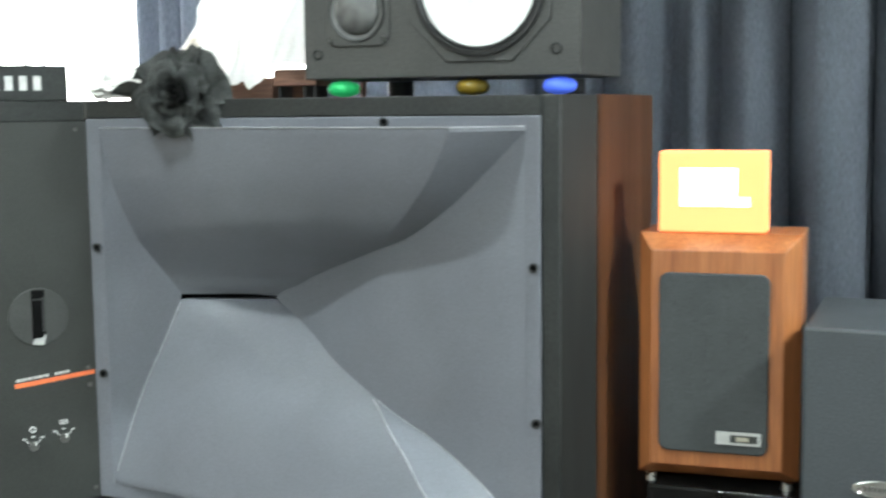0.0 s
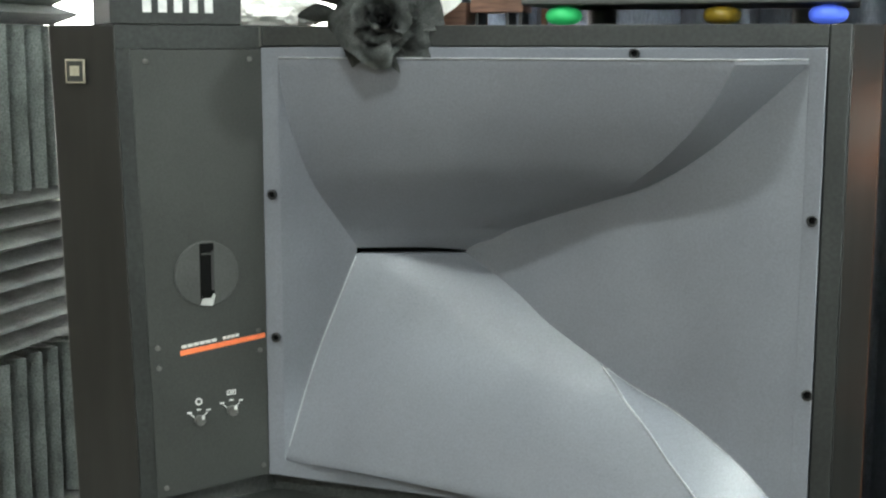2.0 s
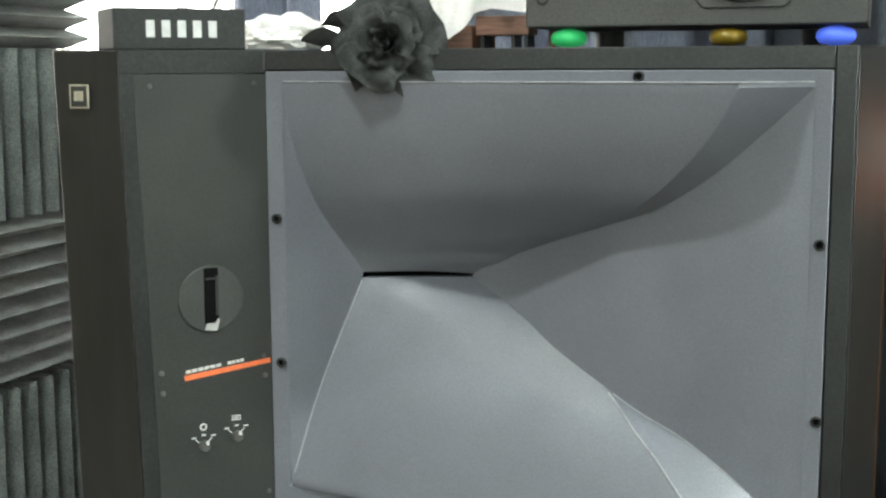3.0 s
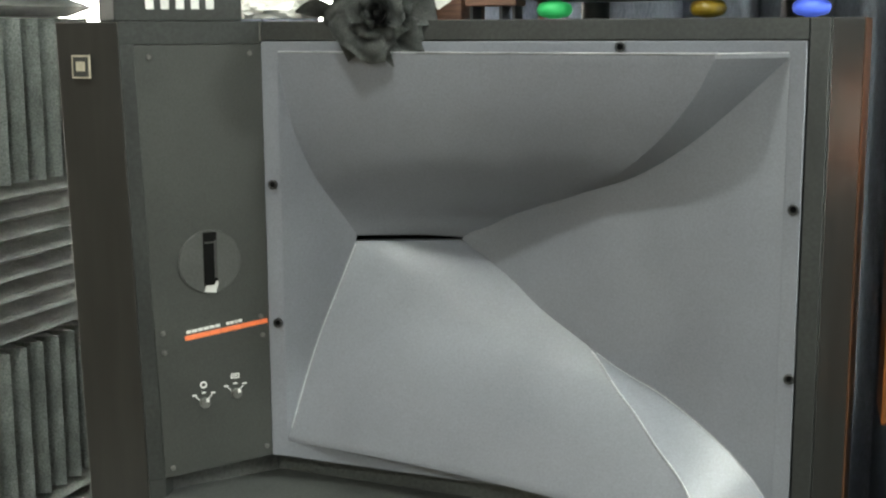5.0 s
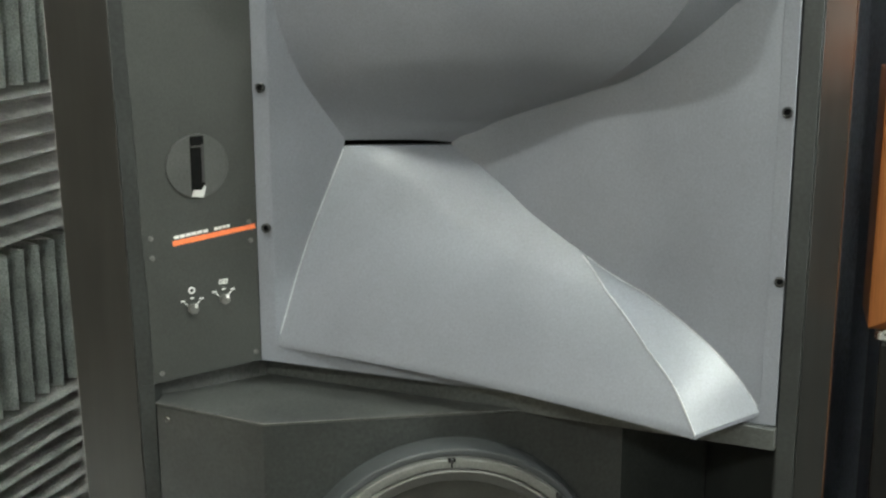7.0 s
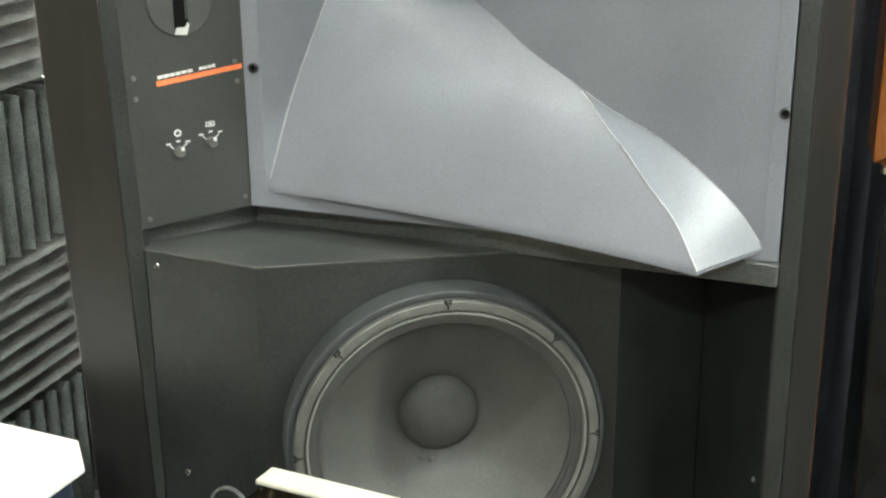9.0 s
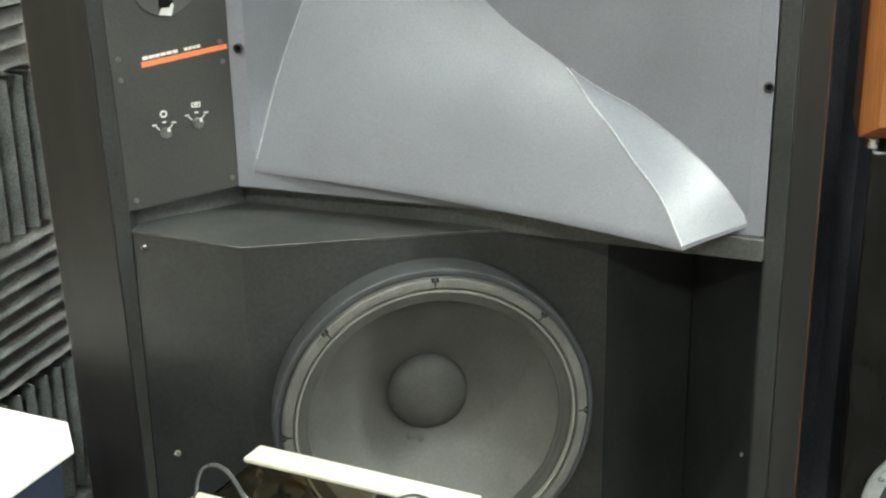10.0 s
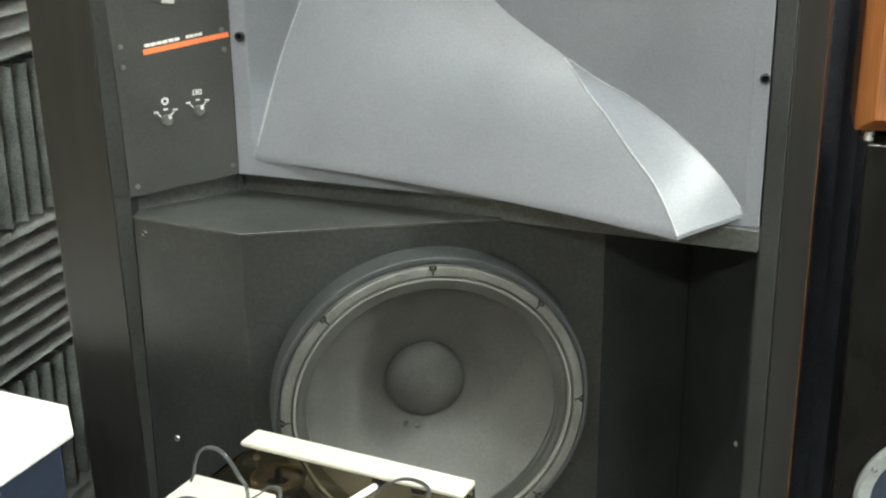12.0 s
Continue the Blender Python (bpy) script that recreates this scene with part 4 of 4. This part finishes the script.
dm = frame_at((0.5405, CY, 1.545), (0, -1, 0))
dp = octagon_plate(0.093, 0.05, 0.003, dm, cs, CASE, "driver_plate")
part("trim_ring", lathe([(0.087, 0.003), (0.086, 0.008), (0.081, 0.009), (0.079, 0.006), (0.077, 0.0075), (0.074, 0.005)], 56), RUBBER, dp, m=dm)
part("cone", lathe([(0.0745, 0.0055), (0.071, 0.006), (0.045, 0.0045), (0.02, 0.0042), (0, 0.0045)], 56), WHITECONE, dp, "white speaker cone", m=dm)
for a in (40, 140, 220, 320):
    screw(dp, dm @ pose(0.083 * math.cos(radians(a)), 0.083 * math.sin(radians(a)), 0.004), 0.0038, STEEL, DULL)
dm = frame_at((0.375, CY, 1.520), (0, -1, 0))
dp = octagon_plate(0.045, 0.012, 0.003, dm, cs, CASE, "driver_plate")
part("trim_ring", lathe([(0.040, 0.003), (0.039, 0.0055), (0.036, 0.0045)], 40), RUBBER, dp, m=dm)
part("dome", lathe([(0.0362, 0.0045), (0.031, 0.003)] + [(0.030 * math.cos(a), 0.003 + 0.013 * math.sin(a)) for a in np.linspace(0, math.pi / 2, 8)], 40), mat("dusty_dome", (0.15, 0.15, 0.145), 0.4, vary=0.3, scale=60), dp, "dusty grey tweeter dome", m=dm)
for sx in (-1, 1):
    for sz in (-1, 1):
        screw(dp, dm @ pose(sx * 0.037, sz * 0.037, 0.0035), 0.0032, STEEL, DULL)
for x in (0.317, 0.639):
    screw(cs, frame_at((x, CY - 0.0005, 1.466), (0, -1, 0)), 0.0075, RUBBER, STEEL)
# green and blue plastic carries added emission so these feet look lit
for nm_, x, mtl, lab in (("coloured_foot", 0.343, glow("green_lit_plastic", (0.02, 0.42, 0.12), 0.35), "green round foot with added glow"),
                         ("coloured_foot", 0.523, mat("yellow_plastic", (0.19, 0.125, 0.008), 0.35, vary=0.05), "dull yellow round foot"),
                         ("coloured_foot", 0.637, glow("blue_lit_plastic", (0.08, 0.16, 0.85), 0.5), "blue round foot with added glow")):
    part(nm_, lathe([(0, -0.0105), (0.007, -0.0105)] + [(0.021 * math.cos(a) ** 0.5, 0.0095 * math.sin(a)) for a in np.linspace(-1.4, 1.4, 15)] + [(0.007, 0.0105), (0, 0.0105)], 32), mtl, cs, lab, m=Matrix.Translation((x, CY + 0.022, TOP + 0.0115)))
for x in (0.36, 0.61):
    part("rear_foot", lathe([(0, -0.0105), (0.018, -0.0105), (0.018, 0.0105), (0, 0.0105)], 24), RUBBER, cs, m=Matrix.Translation((x, CY + 0.17, TOP + 0.0115)))

# ---- black cabinet with the small loudspeakers, beside the large one ----
tc = thing("black_speaker_cabinet", (1.05, 0.3, 0.0), "tall glossy black loudspeaker cabinet with a white ringed driver", "loudspeaker")
part("body", box_bm(0.748, 1.38, 0.09, 0.55, 0.0, 0.930), GLOSS, tc, bevel=0.004)
dm = frame_at((0.878, 0.09, 0.475), (0, -1, 0))
dr = part("driver_ring", lathe([(0.103, 0.0), (0.103, 0.008), (0.098, 0.012), (0.088, 0.010), (0.083, 0.006), (0.083, 0.002)], 64), mat("pale_grey_ring", (0.29, 0.31, 0.31), 0.4, vary=0.05), tc, "pale grey driver ring", m=dm)
part("cone", lathe([(0.083, 0.004), (0.07, 0.008), (0.03, 0.003), (0, 0.003)], 56), BLUE, dr, "dark blue cone", m=dm)
for a in (112, 150, 215, 40):
    screw(dr, dm @ pose(0.094 * math.cos(radians(a)), 0.094 * math.sin(radians(a)), 0.0115), 0.0035, STEEL, DULL)

sb = thing("bookshelf_loudspeaker", (0.834, 0.2, 0.936), "orange teak bookshelf loudspeaker with a dark cloth grille", "loudspeaker")
SX0, SX1, SY, SZ0, SZ1 = 0.734, 0.929, 0.082, 0.940, 1.2415


def bevelled_case(x0, x1, y0, y1, z0, z1, inset, deep):
    bm = bmesh.new()
    loops = []
    for k, y in ((inset, y0), (0.0, y0 + deep), (0.0, y1)):
        loops.append([bm.verts.new(p) for p in ((x0 + k, y, z0 + k), (x1 - k, y, z0 + k), (x1 - k, y, z1 - k), (x0 + k, y, z1 - k))])
    for a, b in zip(loops, loops[1:]):
        for i in range(4):
            bm.faces.new((a[i], a[(i + 1) % 4], b[(i + 1) % 4], b[i]))
    bm.faces.new(loops[0])
    bm.faces.new(loops[-1])
    return bm


SBM = Matrix.Translation((0.736, 0.1, 0)) @ Matrix.Rotation(radians(3), 4, "Z") @ Matrix.Translation((-0.736, -0.1, 0))
part("cabinet", bevelled_case(SX0, SX1, SY, SY + 0.13, SZ0, SZ1, 0.019, 0.030), TEAK, sb, "orange teak veneered cabinet with a mitred front", m=SBM, bevel=0.0012)


def rounded_slab(x0, x1, z0, z1, y0, y1, r, seg=6):
    pts = []
    for cx, cz, a0 in ((x1 - r, z1 - r, 0), (x0 + r, z1 - r, 90), (x0 + r, z0 + r, 180), (x1 - r, z0 + r, 270)):
        for k in range(seg + 1):
            a = radians(a0 + 90 * k / seg)
            pts.append((cx + r * math.cos(a), cz + r * math.sin(a)))
    bm = bmesh.new()
    f = [bm.verts.new((x, y0, z)) for x, z in pts]
    b = [bm.verts.new((x, y1, z)) for x, z in pts]
    bm.faces.new(f)
    bm.faces.new(b)
    n = len(pts)
    for i in range(n):
        bm.faces.new((f[i], f[(i + 1) % n], b[(i + 1) % n], b[i]))
    return bm


gr = part("grille", rounded_slab(0.7635, 0.8935, 0.978, 1.196, SY - 0.006, SY + 0.002, 0.011), CLOTH, sb, "dark grey cloth grille", m=SBM, bevel=0.002)
gb = part("badge", box_bm(0.833, 0.886, SY - 0.0085, SY - 0.006, 0.990, 1.006), SILVER, gr, "silver name badge", m=SBM, bevel=0.0006)
part("badge_field", box_bm(0.850, 0.882, SY - 0.0092, SY - 0.0085, 0.9935, 1.0025), PLATE, gb, m=SBM)
part("badge_mark", box_bm(0.857, 0.872, SY - 0.0098, SY - 0.0092, 0.9955, 1.0005), BADGE, gb, m=SBM)
for x in (0.75, 0.915):
    for y in (0.11, 0.19):
        part("foot", lathe([(0, 0), (0.008, 0), (0.007, 0.0098), (0, 0.0098)], 16), STEEL, sb, m=SBM @ Matrix.Translation((x, y, 0.930)))

lb = thing("light_box", (0.824, 0.13, 1.2415), "glowing orange light box sign on the teak loudspeaker", "sign")
part("box", box_bm(0.757, 0.886, 0.108, 0.150, 1.242, 1.3405), glow("orange_lit_acrylic", (1.0, 0.33, 0.11), 1.55), lb, m=SBM, bevel=0.0025)
part("mark", box_bm(0.783, 0.851, 0.1068, 0.108, 1.274, 1.320), glow("white_lit_mark", (1.0, 0.95, 0.85), 3.0), lb, m=SBM)
part("mark", box_bm(0.851, 0.866, 0.1068, 0.108, 1.274, 1.285), glow("white_lit_foot", (1.0, 0.95, 0.85), 3.0), lb, m=SBM)

db = thing("charcoal_loudspeaker", (1.05, 0.2, 0.93), "charcoal vinyl loudspeaker with a silver oval badge", "loudspeaker")
part("body", box_bm(0.9365, 1.17, 0.05, 0.30, 0.9305, 1.143), DARKBOX, db, bevel=0.004)
dm = frame_at((1.024, 0.05, 0.961), (0, -1, 0)) @ Matrix.Diagonal((1, 0.34, 1, 1))
ov = part("oval_badge", lathe([(0.030, 0.0), (0.030, 0.002), (0.027, 0.003), (0.0255, 0.002), (0, 0.002)], 40), STEEL, db, "silver oval badge", m=dm)
letters(ov, dm, -0.018, 0.018, 0.016, 7, 0.0021, DULL)

# ---- in front of the large loudspeaker, low down ----
wbx = thing("white_lidded_box", (-0.25, -0.3, 0.0), "navy blue box with a white lid", "box")
LIDP = [(-0.46, -0.165), (-0.145, -0.207), (-0.101, -0.265), (-0.113, -0.39), (-0.46, -0.46)]
part("lid", prism(bmesh.new(), LIDP, 0.613, 0.62), LID_WHITE, wbx, "white lid with a cut corner", bevel=0.002)
part("box", prism(bmesh.new(), [(-0.44, -0.18), (-0.155, -0.218), (-0.118, -0.268), (-0.128, -0.375), (-0.44, -0.44)], 0.0, 0.6125), BLUE, wbx, "navy blue box body", bevel=0.004)

rk = thing("equipment_rack", (0.25, -0.45, 0.0), "black equipment stand under the turntable", "stand")
part("shelf", box_bm(0.05, 0.50, -0.62, -0.27, 0.52, 0.54), GLOSS, rk, bevel=0.003)
for x in (0.07, 0.48):
    for y in (-0.60, -0.29):
        part("post", lathe([(0, 0), (0.012, 0), (0.012, 0.5195), (0, 0.5195)], 16), BLACK, rk, m=Matrix.Translation((x, y, 0)))

tt = thing("turntable", (0.27, -0.44, 0.54), "cream turntable with a smoked acrylic cover", "turntable")
TM = pose(0.140, -0.278, 0.0, 0, 0, -9.4)
part("plinth", box_bm(0.0, 0.265, -0.30, 0.0, 0.5405, 0.585), CREAM, tt, "cream plastic plinth", m=TM, bevel=0.004)
part("rear_bar", box_bm(0.001, 0.262, -0.0335, -0.001, 0.659, 0.665), CREAM, tt, "cream bar along the cover's back", m=TM, bevel=0.002)
part("front_panel", box_bm(-0.002, 0.095, -0.30, -0.107, 0.652, 0.663), CREAM, tt, "cream plate over the cover", m=TM, bevel=0.002)
part("deck", box_bm(0.008, 0.257, -0.293, -0.009, 0.5855, 0.589), mat("dark_brown_deck", (0.062, 0.052, 0.038), 0.35, vary=0.25, scale=14), tt, "dark brown deck under the cover", m=TM)
for a in ((0.001, 0.262, -0.30, -0.294, 0.5855, 0.6515), (0.001, 0.005, -0.2935, -0.0085, 0.5895, 0.6515), (0.258, 0.262, -0.2935, -0.0085, 0.5895, 0.6515),
          (0.001, 0.262, -0.008, -0.003, 0.5895, 0.6575), (0.0055, 0.2575, -0.2935, -0.0085, 0.6475, 0.6510)):
    part("cover_panel", box_bm(*a), SMOKE, tt, "smoked brown acrylic cover panel", m=TM, bevel=0.0006)
part("platter", lathe([(0, 0), (0.075, 0), (0.077, 0.008), (0.073, 0.012), (0.03, 0.012), (0.028, 0.015), (0, 0.016)], 48), DARKBOX, tt, "dark platter", m=TM @ Matrix.Translation((0.145, -0.185, 0.5895)))
part("flywheel", lathe([(0.012, 0.0), (0.029, 0.0), (0.030, 0.006), (0.026, 0.009), (0.024, 0.004), (0.012, 0.004)], 32), BRASS, tt, "brass ring", m=Matrix.Translation((0.178, -0.313, 0.622)))
part("spindle", lathe([(0, 0), (0.004, 0), (0.004, 0.046), (0.002, 0.05), (0, 0.05)], 12), RUBBER, tt, m=Matrix.Translation((0.178, -0.313, 0.5895)))
part("bright_knob", lathe([(0, 0), (0.0035, 0), (0.0035, 0.003), (0.002, 0.005), (0, 0.005)], 12), STEEL, tt, m=Matrix.Translation((0.150, -0.304, 0.641)))
part("tonearm", tube([(0.3024, -0.3534, 0.66), (0.292, -0.38, 0.66), (0.281, -0.408, 0.66), (0.27, -0.436, 0.66)], 0.0035, 10), LID_WHITE, tt, "white tonearm end lying over the cover")
for x in (0.165, 0.21):
    part("clip", box_bm(x - 0.006, x + 0.006, -0.030, -0.022, 0.6515, 0.656), RUBBER, tt, m=TM)
LOOP_1 = ((0.06, -0.47, 0.56), (0.098, -0.41, 0.622), (0.112, -0.4, 0.643), (0.126, -0.4, 0.670), (0.129, -0.4, 0.684), (0.136, -0.4, 0.699), (0.147, -0.4, 0.705), (0.158, -0.4, 0.703), (0.168, -0.4, 0.693), (0.177, -0.4, 0.677), (0.187, -0.405, 0.668), (0.205, -0.44, 0.666))
LOOP_2 = ((0.190, -0.44, 0.666), (0.207, -0.42, 0.673), (0.215, -0.42, 0.681), (0.223, -0.42, 0.684), (0.230, -0.42, 0.680), (0.232, -0.43, 0.668))
LOOP_3 = ((0.285, -0.46, 0.656), (0.315, -0.4, 0.675), (0.329, -0.4, 0.690), (0.348, -0.4, 0.701), (0.363, -0.4, 0.701), (0.373, -0.4, 0.695), (0.374, -0.405, 0.684), (0.370, -0.43, 0.66))
LOOP_4 = ((0.06, -0.50, 0.57), (0.10, -0.455, 0.640), (0.13, -0.44, 0.667), (0.16, -0.44, 0.668), (0.19, -0.45, 0.666))
for loop in (LOOP_1, LOOP_2, LOOP_3, LOOP_4):
    cb1 = thing("cable", loop[3], "dark grey twin cable looping over the turntable", "cable", "turntable cables")
    for off in (-0.0009, 0.0009):
        part("lead", tube([(x + off, y, z + off) for x, y, z in loop], 0.00105, 8), CABLE, cb1)
plug = thing("cable_plug", (0.226, -0.418, 0.6665), "small red and white plug on the turntable", "plug")
part("plug_body", lathe([(0, -0.008), (0.0032, -0.008), (0.0036, 0.0), (0.0026, 0.007), (0, 0.007)], 12), mat("red_plastic", (0.55, 0.03, 0.03), 0.4), plug, m=Matrix.Translation((0.226, -0.418, 0.6667)) @ Matrix.Rotation(radians(80), 4, "Y"))

# white slotted panel low before the side window
BACKLIT = let_light_through(mat("thin_white_plastic", (0.93, 0.93, 0.92), 0.5, vary=0.03))
vp = thing("slotted_panel", (-0.545, -0.2, 0.62), "white slotted heater panel standing before the side window", "heater")
vb = bmesh.new()
sheet(vb, [[(-0.5465, y, z) for y in (-0.14, -0.07, 0.012)] for z in (0.41, 0.8, 1.19)])
part("panel", vb, BACKLIT, vp)
for y in (-0.135, 0.010):
    part("foot", box_bm(-0.556, -0.545, y - 0.002, y + 0.002, 0.0, 0.41), LID_WHITE, vp)
# the slots are black boxes on the panel, their darkness painted
for k in range(21):
    for c in range(4):
        y1 = 0.002 - c * 0.034
        part("slot", box_bm(-0.5462, -0.5452, y1 - 0.026, y1, 0.66 + 0.021 * k, 0.671 + 0.021 * k), HOLE_BLACK, vp)
